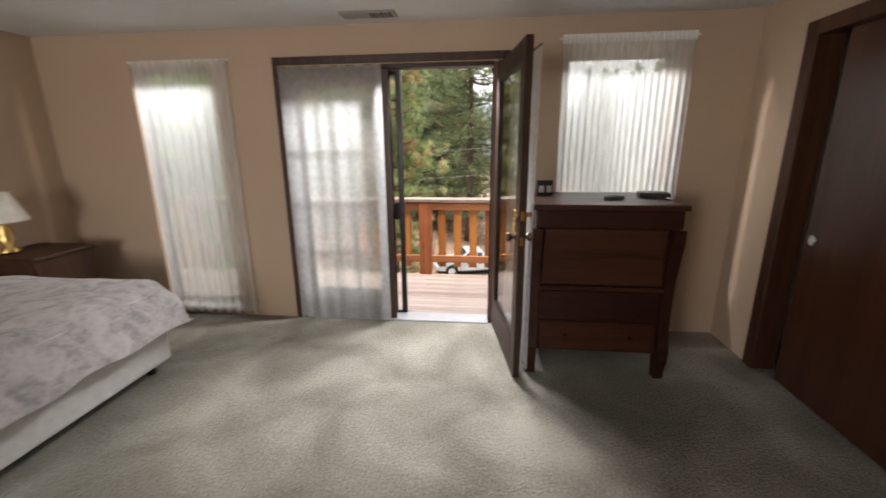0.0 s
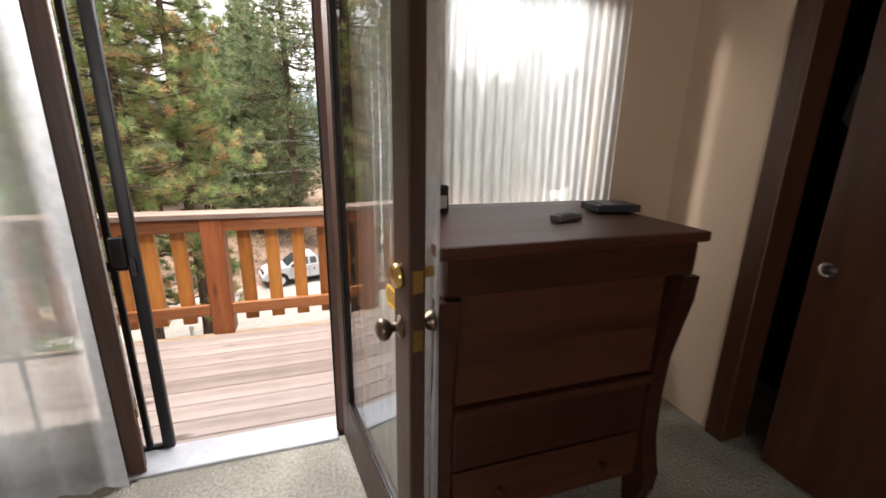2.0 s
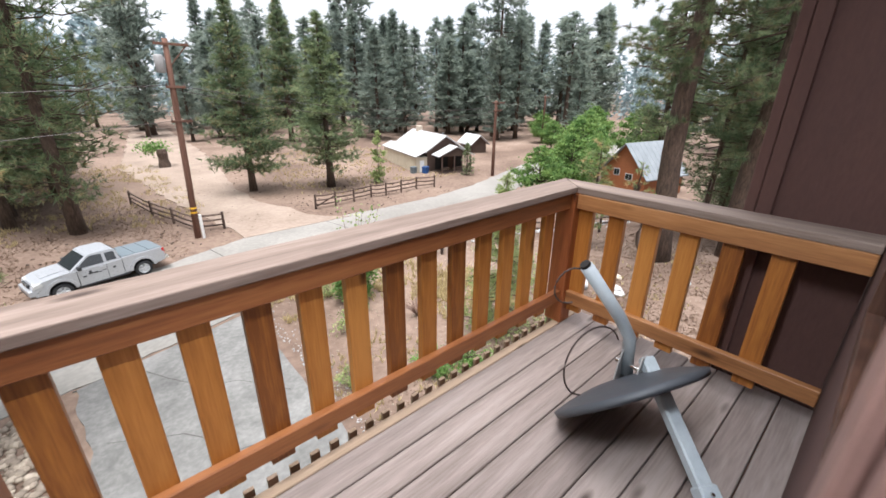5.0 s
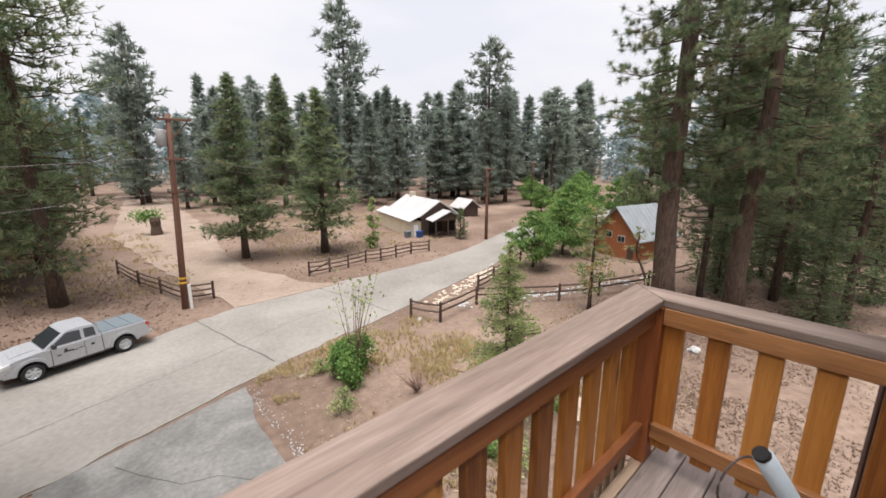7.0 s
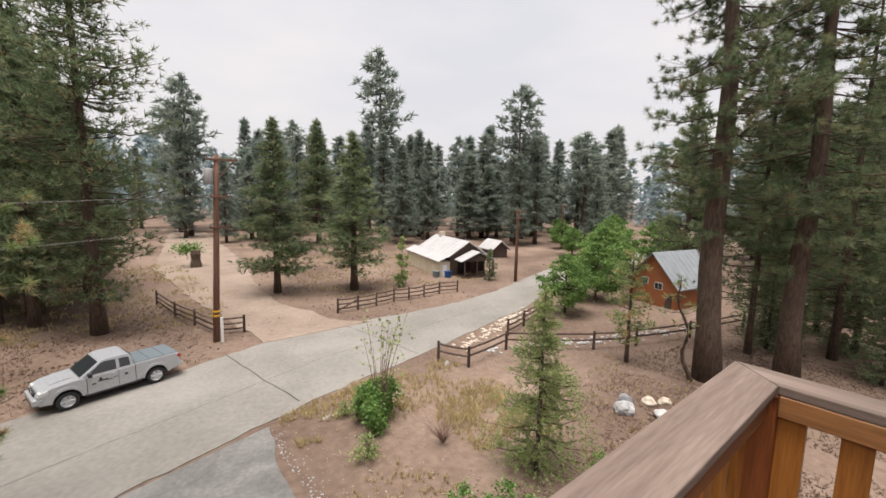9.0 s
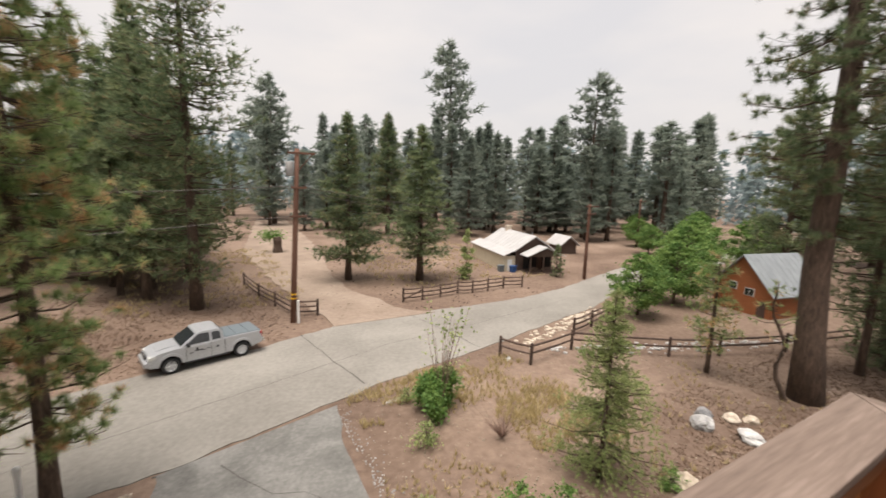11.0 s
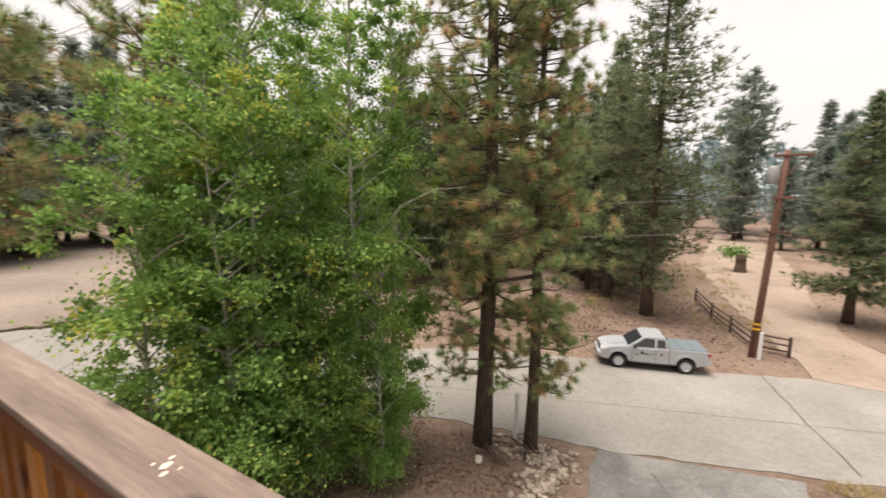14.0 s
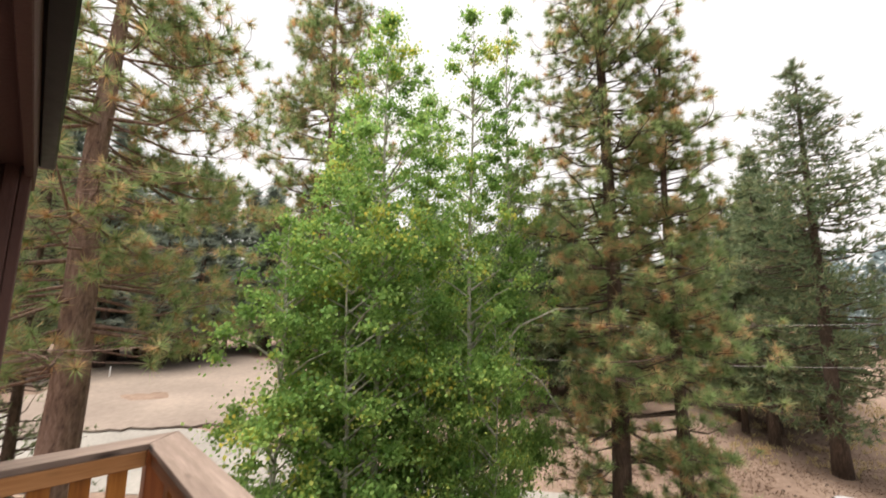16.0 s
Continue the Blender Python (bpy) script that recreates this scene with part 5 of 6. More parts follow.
def fence(posts, rails, label, h=1.05):
    f = empty("fence", (posts[0][0], posts[0][1], G), 0, label, "fence")
    ox, oy = posts[0]
    zs = [ground_z(x, y) - G for x, y in posts]
    for (x, y), z in zip(posts, zs):
        part("post", tube([(x - ox, y - oy, z - 0.3), (x - ox + 0.02, y - oy, z + h)], [0.085, 0.07], 7), M_FENCE, f)
    for i, (p, q) in enumerate(zip(posts, posts[1:])):
        for k in range(rails):
            hz = h * (0.88 - 0.34 * k if rails < 3 else 0.9 - 0.3 * k)
            mid = ((p[0] + q[0]) / 2 - ox, (p[1] + q[1]) / 2 - oy, (zs[i] + zs[i + 1]) / 2 + hz - 0.05)
            part("rail", tube([(p[0] - ox, p[1] - oy, zs[i] + hz), mid, (q[0] - ox, q[1] - oy, zs[i + 1] + hz - 0.03)], [0.05, 0.055, 0.045], 6), M_FENCE, f)
    return f


fence([(2.2, 40.3), (2.9, 35.6), (3.65, 32.7), (4.3, 29.9), (5.75, 29.5)], 3, "dark split-rail wooden fence beside the sandy track")
fm = fence([(11.9, 30.1), (13.5, 30.2), (15.1, 30.35), (16.8, 30.6), (18.0, 30.3), (19.5, 30.3), (21.25, 30.5), (23.1, 30.3)], 3, "dark split-rail wooden fence along the far roadside")
part("brace", tube([(0, 0, 0.3), (1.6, 0.1, 0.85)], 0.045, 6), M_FENCE, fm)
fence([(12.5, 19.5), (13.1, 17.9), (16.2, 18.3), (20.3, 15.6), (22.9, 14.5), (27, 13.2), (32, 11.8)], 2, "low split-rail fence round the front yard")
fence([(18.1, 19.9), (20.4, 20.6), (22.9, 21.4), (25.5, 22.2)], 3, "split-rail fence beside the road bend")


def utility_pole(x, y, h, lean, label, arms):
    p = empty("utility_pole", (x, y, G), 0, label, "utility pole")
    part("pole", tube([(lean * z, 0, z) for z in (-0.3, h * 0.4, h * 0.75, h)], [0.17, 0.155, 0.14, 0.125], 12), M_POLE, p, smooth=True)
    for z, w, b in arms:
        part("crossarm", box(lean * z - w * 0.35, lean * z + w * 0.65, -0.16, -0.06, z - 0.06, z + 0.06, 0.01), M_POLE, p)
        if b:
            part("brace", tube([(lean * z + w * 0.55, -0.11, z - 0.05), (lean * z, -0.11, z - 1.0)], 0.03, 6), M_POLE, p)
        for s in (-0.3, 0.6):
            part("insulator", lathe([(0.03, 0.06), (0.05, 0.1), (0.035, 0.14), (0.02, 0.2)], 8), M_SCREEN_GREY, p, m=pose(lean * z + s * w, -0.11, z))
    return p


up = utility_pole(4.18, 28.85, 10.3, 0.046, "leaning red-brown wooden utility pole with crossarms", ((10.05, 1.5, True), (8.1, 0.85, False), (6.45, 0.95, False)))
part("transformer", lathe([(0.2, 0), (0.22, 0.03), (0.22, 0.75), (0.16, 0.82)], 14), M_VENT, up, "grey transformer can", True, m=pose(0.05, 0, 8.75))
for z in (1.55, 1.8):
    part("yellow_band", tube([(0.046 * z, 0, z), (0.046 * z, 0, z + 0.1)], 0.168, 12), M_YELLOW, up)
part("guard", box(0.2, 0.34, -0.3, -0.22, -0.1, 1.5, 0.01), M_WHITE, up, "pale ground-wire guard")
utility_pole(31.2, 30.7, 7.2, 0.0, "weathered utility pole beside the road bend", ((7.0, 1.7, False), (6.3, 1.2, False)))
utility_pole(58, 44, 7.5, 0.0, "distant dark utility pole", ((7.2, 1.8, False),))


def wire(a, b, sag, r=0.014):
    a, b = Vector(a), Vector(b)
    pts = [a.lerp(b, i / 16) - Vector((0, 0, sag * 4 * (i / 16) * (1 - i / 16))) for i in range(17)]
    w = part("overhead_wire", tube(pts, r, 4), M_CABLE)
    tagged(w, "thin dark overhead wire strung between poles", "wire", "overhead wires")


wire((4.5, 28.8, G + 8.2), (-40, 20, G + 8.4), 0.9)
wire((4.5, 28.8, G + 6.5), (-40, 19, G + 5.6), 0.7)
wire((4.5, 28.8, G + 8.2), (31.2, 30.7, G + 6.6), 0.7)
wire((4.5, 28.8, G + 8.0), (31.2, 30.7, G + 6.2), 1.0)
wire((31.2, 30.7, G + 7.0), (58, 44, G + 7.2), 0.5)


def gable_house(name, loc, rz, w, d, wall_h, ridge, wall, roof, label, over=0.4):
    """A house with its ridge along y; x is its width."""
    hs = empty(name, loc, rz, label, "house")
    part("wall", box(-w / 2, w / 2, 0, d, -0.3, wall_h), wall, hs)
    part("gable", prism([(-w / 2, wall_h), (w / 2, wall_h), (0, ridge)], 0.0, d), wall, hs)
    k = (ridge - wall_h) / (w / 2)
    for s in (-1, 1):
        xa, xb = 0.0, s * (w / 2 + over)
        poly = [(xa, ridge + 0.02), (xb, ridge - k * abs(xb) + 0.02), (xb, ridge - k * abs(xb) + 0.14), (xa, ridge + 0.14)]
        rf = part("roof", prism(poly, -over, d + over), roof, hs)
        for y in np.arange(0.2, d, 0.9):
            zz = lambda x: ridge - k * abs(x) + 0.14
            part("roof_seam", tube([(s * 0.1, float(y), zz(0.1) + 0.015), (xb, float(y), zz(xb) + 0.015)], 0.02, 4), roof, rf)
    return hs


def house_window(hs, x, z, w, h, y=-0.03):
    f = part("window_frame", box(x - w / 2, x + w / 2, y - 0.02, y + 0.03, z, z + h, 0.01), M_WHITE, hs)
    part("pane", box(x - w / 2 + 0.06, x - 0.02, y - 0.03, y - 0.021, z + 0.06, z + h - 0.06), M_CARGLASS, f)
    part("pane", box(x + 0.02, x + w / 2 - 0.06, y - 0.03, y - 0.021, z + 0.06, z + h - 0.06), M_CARGLASS, f)


hs = gable_house("house", (29.12, 35.6, G), -15, 4.2, 8.6, 2.25, 3.6, M_BROWN_HOUSE, M_WHITE_METAL, "low brown house with a white metal roof and cream lean-to", 0.3)
part("lean_to", box(-3.32, -2.11, 0.0, 10.2, -0.2, 1.66), M_CREAM_WALL, hs, "cream painted lean-to")
for k in range(9):
    part("batten", box(-3.345, -3.321, 0.55 + 1.1 * k, 0.6 + 1.1 * k, 0.0, 1.64, 0.004), M_CREAM_WALL, hs)
part("lean_to_door", box(-2.95, -2.45, -0.03, -0.001, 0.0, 1.3, 0.008), M_WHITE, hs, "white painted side door")
part("lean_to_roof", prism([(-3.5, 1.66), (-2.3, 2.2), (-2.3, 2.26), (-3.5, 1.74)], -0.25, 10.4), M_WHITE_METAL, hs)
pr = part("porch_roof", prism([(-1.75, 1.85), (0.35, 2.75), (2.4, 1.85), (2.4, 1.93), (0.35, 2.84), (-1.75, 1.93)], -2.1, -0.31), M_WHITE_METAL, hs)
part("porch_gable", prism([(-1.45, 1.86), (2.1, 1.86), (0.35, 2.66)], -1.95, -1.88), M_BROWN_HOUSE, hs)
for x in (-1.3, 0.1, 2.0):
    part("porch_post", box(x - 0.06, x + 0.06, -1.95, -1.83, 0.2, 1.88), M_BROWN_HOUSE, hs)
part("porch_floor", box(-1.5, 2.2, -2.0, -0.01, -0.1, 0.22), M_BROWN_HOUSE, hs)
for xa, xb in ((-1.24, -0.5), (0.16, 1.94)):
    part("porch_rail", box(xa, xb, -1.92, -1.87, 0.72, 0.78), M_BROWN_HOUSE, hs)
    for x in np.arange(xa + 0.08, xb, 0.16):
        part("porch_baluster", box(x - 0.02, x + 0.02, -1.91, -1.88, 0.221, 0.719), M_BROWN_HOUSE, hs)
for k in range(3):
    part("porch_step", box(-0.45, 0.05, -2.2 - 0.22 * k, -2.0 - 0.22 * k, -0.1, 0.16 - 0.06 * k), M_FENCE, hs)
# near-black panel on the solid wall stands for the porch's shade
part("porch_opening", box(-1.2, 1.9, -0.03, -0.005, 0.3, 1.7), M_DARK, hs)
part("door", box(0.3, 0.9, -0.05, -0.031, 0.23, 1.6, 0.008), M_CASING, hs)
part("chimney", box(-0.3, 0.3, 6.6, 7.2, 3.2, 4.2, 0.02), M_STONE, hs)
part("vent_pipe", tube([(0.5, 1.6, 3.2), (0.5, 1.6, 3.85)], 0.05, 8), M_GREY_METAL, hs)
for at, mat, lab in (((26.5, 35.7), M_BLUE, "blue plastic wheeled bin"), ((25.5, 36.4), M_TONNEAU, "dark wheeled bin")):
    bn = empty("wheeled_bin", (*at, G + 0.05), 10, lab + " beside the house wall", "bin", "bins by the house")
    part("bin_body", prism([(-0.24, 0), (0.24, 0), (0.29, 0.66), (-0.29, 0.66)], -0.24, 0.24, bevel=0.02), mat, bn)
    part("lid", box(-0.31, 0.31, -0.28, 0.28, 0.661, 0.72, 0.02), mat, bn)
gable_house("house", (41.2, 42.2, G), -15, 2.2, 3.2, 1.5, 2.4, M_BROWN_HOUSE, M_WHITE_METAL, "small shed house with a white metal roof")
cb = gable_house("house", (33.0, 18.2, G), -102, 6.6, 8, 3.2, 6.8, M_ORANGE_WOOD, M_GREY_METAL, "orange-brown log cabin with a grey metal roof", 0.5)
cb.scale = (0.62, 0.62, 0.62)
house_window(cb, -1.0, 2.7, 0.9, 0.9)
house_window(cb, 0.9, 2.3, 1.1, 0.9)
part("door", box(1.9, 2.8, -0.05, -0.005, 0.0, 2.0, 0.01), M_BROWN_HOUSE, cb)

# white standpipe, carved stump, rocks
wp = empty("standpipe", (-3.89, 16.4, G), 0, "thin white capped post beside the pines", "post")
part("pipe", tube([(0, 0, -0.1), (0.03, 0, 1.5)], 0.06, 10), M_WHITE, wp)
part("pipe_cap", lathe([(0.07, 0), (0.078, 0.02), (0.078, 0.13), (0.04, 0.17)], 10), M_WHITE, wp, m=pose(0.03, 0, 1.48))
wp = empty("white_post", (-60, 11, G + 0.2), 0, "short white marker post by the dirt lot", "post")
part("stake", box(-0.07, 0.07, -0.05, 0.05, -0.1, 1.1, 0.01), M_WHITE, wp)
cs = empty("stump_planter", (6.8, 56, G + 0.2), 0, "dark tree stump planter with a leafy top", "planter")
part("stump", lathe([(0.6, -0.2), (0.55, 0.3), (0.45, 0.8), (0.5, 1.4), (0.4, 1.8)], 12), M_BARK, cs)
rngp = np.random.default_rng(5)
v, f = leaves(rngp.normal(0, 1, (700, 3)) * np.array([0.75, 0.5, 0.35]) + np.array([-0.6, 0.9, 1.9]), 0.22, rngp)
tagged(part("plant", mesh_from("plant", v, f, M_SHRUB), M_SHRUB, cs, "green leafy top"), kind="stuff")

random.seed(4)
for i, (x, y, s, mat) in enumerate(((15.1, 11.2, (0.6, 0.5, 0.42), M_STONE_GREY), (15.8, 11.5, (0.5, 0.4, 0.36), M_STONE_GREY), (15.7, 9.9, (0.6, 0.45, 0.35), M_STONE_GREY), (16.5, 10.9, (0.42, 0.4, 0.28), M_STONE),
                                (17.0, 10.5, (0.36, 0.3, 0.22), M_STONE), (11.5, 9.75, (0.62, 0.5, 0.45), M_STONE), (11.1, 9.3, (0.5, 0.5, 0.35), M_STONE), (-4.4, 14.6, (0.22, 0.2, 0.17), M_STONE), (18.6, 8.2, (0.35, 0.3, 0.25), M_STONE_GREY),
                                (6.15, 17.9, (0.5, 0.16, 0.05), M_STONE_GREY), (12.6, 19.0, (0.55, 0.2, 0.06), M_STONE_GREY))):
    s = tuple(v * 0.68 for v in s)
    r = part("boulder", rock(s, i + 3, detail=3), mat, None, smooth=False)
    r.matrix_basis = pose(x, y, ground_z(x, y) + s[2] * 0.45, 0, 0, i * 40)
    tagged(r, "pale weathered boulder lying on the dirt" if mat is M_STONE else "grey and white boulder lying on the dirt", "boulder", "yard boulders")


def rubble(name, spots, size, seed, material, label):
    rng = np.random.default_rng(seed)
    bm = bmesh.new()
    base = []
    for k in range(6):
        b = rock((1, 0.8, 0.6), seed + k, detail=1)
        b.verts.ensure_lookup_table()
        base.append((np.array([v.co[:] for v in b.verts]), np.array([[v.index for v in f.verts] for f in b.faces])))
        b.free()
    bm.free()
    vs, fs, n = [], [], 0
    for x, y in spots:
        v, f = base[rng.integers(6)]
        a = rng.uniform(0, 6.28)
        s = size * rng.uniform(0.5, 1.5)
        r = np.array([[math.cos(a), -math.sin(a), 0], [math.sin(a), math.cos(a), 0], [0, 0, 1]])
        vs.append((v * s) @ r.T + np.array([x, y, ground_z(x, y) + s * 0.25]))
        fs.append(f + n)
        n += len(v)
    ob = new(name, mesh_from(name, np.concatenate(vs), np.concatenate(fs), material))
    return tagged(ob, label, "stones", kind="stuff")


rg = np.random.default_rng(8)
rubble("rubble_stones", [(-1.75 + 0.28 * a - 0.05 * b, b) for a, b in zip(rg.normal(0, 1, 240), rg.uniform(12.5, 16.6, 240))], 0.11, 3, M_STONE, "heap of pale broken stones beside the driveway")
rubble("rubble_stones", [(x, 15.9 + 0.3 * n) for x, n in zip(rg.uniform(-4.5, -1.6, 120), rg.normal(0, 1, 120))], 0.09, 13, M_STONE, "row of pale stones along the road edge")
rubble("rubble_stones", [(x, 20.6 + (x - 16) * 0.32 + 0.35 * n) for x, n in zip(rg.uniform(14.5, 24, 170), rg.normal(0, 1, 170))], 0.12, 23, M_STONE, "pale stones along the yard fence")
rubble("rubble_stones", [(x, 15.8 + (x - 20) * -0.36 + 1.2 + 0.3 * n) for x, n in zip(rg.uniform(15, 30, 200), rg.normal(0, 1, 200))], 0.1, 24, M_STONE_GREY, "pale stones behind the low fence")
rubble("pebbles", [(x, y) for x, y in zip(rg.uniform(3.9, 22, 900), rg.uniform(9, 22, 900)) if road_gap(x, y) > 0.1], 0.035, 33, M_STONE, "scattered small pebbles on the dirt yard")
rubble("pebbles", [(x, y) for x, y in zip(rg.uniform(-8, 24, 1500), rg.uniform(26, 60, 1500)) if road_gap(x, y) > 0.1], 0.06, 34, M_BARK, "fallen cones and litter under the pines")


def grass_patch(name, boxes, count, h, seed, material, label, lean=0.4, width=0.03, patchy=-0.05):
    rng = np.random.default_rng(seed)
    pts = []
    while len(pts) < count:
        x0, x1, y0, y1 = boxes[rng.integers(len(boxes))]
        x, y = rng.uniform(x0, x1), rng.uniform(y0, y1)
        if road_gap(x, y) > 0.15 and noise.noise((x * 0.55, y * 0.55, seed)) > patchy:
            pts.append((x, y, ground_z(x, y)))
    pts = np.array(pts)
    v, f = blades(pts, np.tile([0, 0, 1.0], (len(pts), 1)), 7, h, width, lean, rng)
    tagged(new(name, mesh_from(name, v, f, material)), label, "grass", kind="stuff")


grass_patch("dry_grass", [(4.5, 9.0, 16.5, 19.8), (7.5, 13, 14.5, 19.5), (9, 12.5, 12, 16)], 1500, 0.3, 3, M_GRASS, "tufts of straw-coloured dry grass")
grass_patch("dry_grass", [(13, 32, 33, 60), (-6, 6, 33, 60)], 3000, 0.3, 4, M_GRASS, "thin dry grass under the pines")
grass_patch("dry_grass", [(10, 22, 6, 15), (4, 8, 6, 14)], 600, 0.22, 6, M_GRASS, "sparse dry grass in the yard")

# third box adds litter by the house to darken ground lying in shade
grass_patch("pine_litter", [(12, 34, 0, 14), (14, 28, 4, 13), (5, 16, 2, 11)], 17000, 0.1, 16, M_LITTER, "brown fallen needles and twigs under the pines, spread further to darken the shaded yard", 1.4, 0.013, -0.35)
grass_patch("pine_litter", [(-9, 3.5, 26.5, 40), (-16, -2, 22.5, 34)], 8000, 0.11, 17, M_LITTER, "brown fallen needles across the road", 1.4, 0.016, -0.3)
grass_patch("pine_litter", [(-8, -1.8, 10, 16)], 4000, 0.09, 18, M_LITTER, "brown fallen needles round the driveway pines", 1.4, 0.012, -0.4)
rubble("pebbles", [(x, y) for x, y in zip(rg.uniform(4, 20, 1600), rg.uniform(7, 19, 1600)) if road_gap(x, y) > 0.1], 0.022, 35, M_STONE, "small gravel scattered over the dirt yard")
rubble("pebbles", [(3.95 + 0.25 * abs(n), y) for n, y in zip(rg.normal(0, 1, 260), rg.uniform(8, 18, 260))], 0.03, 36, M_STONE_GREY, "gravel along the driveway edge")

tw = empty("fallen_branches", (-3.75, 15.35, G + 0.05), 0, "ring of grey fallen branches round the pine roots", "branches")
rb = np.random.default_rng(17)
for k in range(26):
    a0, r0 = rb.uniform(0, 6.28), rb.uniform(0.45, 0.85)
    h0 = rb.uniform(0.03, 0.3)
    part("fallen_branch", tube([(r0 * math.cos(a0 + s), r0 * 0.8 * math.sin(a0 + s), h0 + 0.12 * math.sin(s * 3)) for s in (0, 0.35, 0.7, 1.05)], [0.022, 0.018, 0.014, 0.006], 5), M_FENCE, tw)

# ---- trees ----
pine_shape = lambda f: (1 - f) ** 0.55 * (0.5 + 0.5 * min(1, f * 4))
cone_shape = lambda f: (1 - f) ** 0.9 * (0.75 + 0.25 * min(1, f * 6))
column_shape = lambda f: min(1.0, (1 - f) * 2.4) ** 0.8 * (0.7 + 0.3 * min(1, f * 6))
broad_shape = lambda f: (1 - f) ** 0.5 * (0.85 + 0.15 * min(1, f * 4))
top_shape = lambda f: (math.sin(math.pi * (0.12 + 0.86 * f)) ** 0.7)

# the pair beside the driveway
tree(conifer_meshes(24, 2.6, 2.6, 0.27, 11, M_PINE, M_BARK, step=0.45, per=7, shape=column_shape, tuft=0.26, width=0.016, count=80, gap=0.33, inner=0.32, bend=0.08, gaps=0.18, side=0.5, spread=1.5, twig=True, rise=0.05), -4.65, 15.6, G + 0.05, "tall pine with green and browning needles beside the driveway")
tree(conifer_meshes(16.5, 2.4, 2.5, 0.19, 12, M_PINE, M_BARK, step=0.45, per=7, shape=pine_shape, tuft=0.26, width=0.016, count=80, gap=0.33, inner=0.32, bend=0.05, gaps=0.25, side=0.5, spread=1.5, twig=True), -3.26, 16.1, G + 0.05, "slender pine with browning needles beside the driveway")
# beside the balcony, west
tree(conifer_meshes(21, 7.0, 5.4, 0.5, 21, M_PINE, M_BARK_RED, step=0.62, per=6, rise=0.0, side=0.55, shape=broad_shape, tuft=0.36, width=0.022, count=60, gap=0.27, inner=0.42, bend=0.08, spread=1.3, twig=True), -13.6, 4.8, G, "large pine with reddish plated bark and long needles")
tree(conifer_meshes(15, 1.0, 2.6, 0.18, 22, M_FIR, M_BARK, step=0.45, per=6, shape=cone_shape, tuft=0.2, width=0.03, count=9, gap=0.26), -17.5, 4.0, G, "dense dark conifer behind the large pine", "fir tree")
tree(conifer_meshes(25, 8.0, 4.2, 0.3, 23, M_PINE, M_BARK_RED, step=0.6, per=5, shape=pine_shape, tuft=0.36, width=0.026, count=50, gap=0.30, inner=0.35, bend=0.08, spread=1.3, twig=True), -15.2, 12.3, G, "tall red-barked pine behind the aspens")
# broadleaf group
aspen = [leafy_tree_meshes(16.7, 2.2, 2.2, 0.11, 31, M_ASPEN, M_ASPEN_BARK, 44000, 0.092, 190),
         leafy_tree_meshes(17.2, 1.2, 1.6, 0.10, 32, M_ASPEN, M_ASPEN_BARK, 38000, 0.09, 170),
         leafy_tree_meshes(10.5, 0.8, 1.9, 0.07, 33, M_ASPEN, M_ASPEN_BARK, 32000, 0.09, 130)]
for k, x, y, s, rz in ((0, -8.6, 10.4, 1.0, 0), (1, -7.2, 12.4, 1.0, 40), (0, -9.9, 13.2, 0.95, 150), (2, -9.3, 8.2, 1.0, 200), (2, -8.3, 9.3, 1.1, 290), (0, -10.4, 10.2, 0.8, 250), (2, -6.3, 12.3, (0.55, 0.55, 0.8), 80), (2, -9.6, 10.9, 1.05, 130), (2, -7.9, 11.4, 0.8, 20), (1, -11.2, 11.6, 0.85, 120), (1, -7.0, 13.9, (0.8, 0.8, 1.05), 300)):
    tree(aspen[k], x, y, G, "green aspen with pale trunk and a few yellow leaves", "aspen tree", s, rz, "aspen_tree", "aspens by the road")
bent = empty("bare_branch", (-6.7, 12.8, 0.5), 0, "pale bare bent aspen branches arching out", "branch")
part("limb", tube([(-0.3, -0.3, -0.5), (0.5, 0.4, 0.75), (1.3, 0.9, 1.2), (2.0, 1.3, 1.24)], [0.04, 0.032, 0.02, 0.01], 6), M_ASPEN_BARK, bent)
part("limb", tube([(-0.3, -0.2, -0.1), (0.5, 0.4, -0.25), (0.95, 0.7, -0.65), (1.4, 0.97, -1.45)], [0.035, 0.03, 0.02, 0.01], 6), M_ASPEN_BARK, bent)

# big pair, east
tree(conifer_meshes(27, 7.0, 4.6, 0.52, 41, M_PINE_DARK, M_BARK, step=0.6, per=6, shape=pine_shape, tuft=0.32, width=0.021, count=64, gap=0.36, bend=0.1, gaps=0.28, spread=1.15, side=0.45, rise=-0.06, twig=True, lean=(0.02, 0.03)), 20.85, 10.35, G, "huge old pine with thick dark trunk in the yard")
tree(conifer_meshes(26, 5.5, 4.2, 0.45, 42, M_PINE_DARK, M_BARK, step=0.55, per=6, shape=pine_shape, tuft=0.32, width=0.021, count=64, gap=0.36, bend=0.1, gaps=0.28, spread=1.15, side=0.45, rise=-0.06, twig=True, lean=(0.03, 0.0)), 24.1, 8.1, G, "tall dark pine at the yard's edge")
tree(conifer_meshes(17, 3.0, 3.2, 0.16, 43, M_PINE_DARK, M_BARK, step=0.5, per=6, shape=cone_shape, tuft=0.3, width=0.04, count=10, gap=0.32), 26.6, 10.2, G, "dense dark conifer behind the big pines", "fir tree")
tree(conifer_meshes(20, 2.0, 3.6, 0.2, 44, M_PINE_DARK, M_BARK, step=0.5, per=6, shape=cone_shape, tuft=0.3, width=0.045, count=10, gap=0.32), 29.5, 7.2, G, "dense dark conifer behind the big pines", "fir tree")
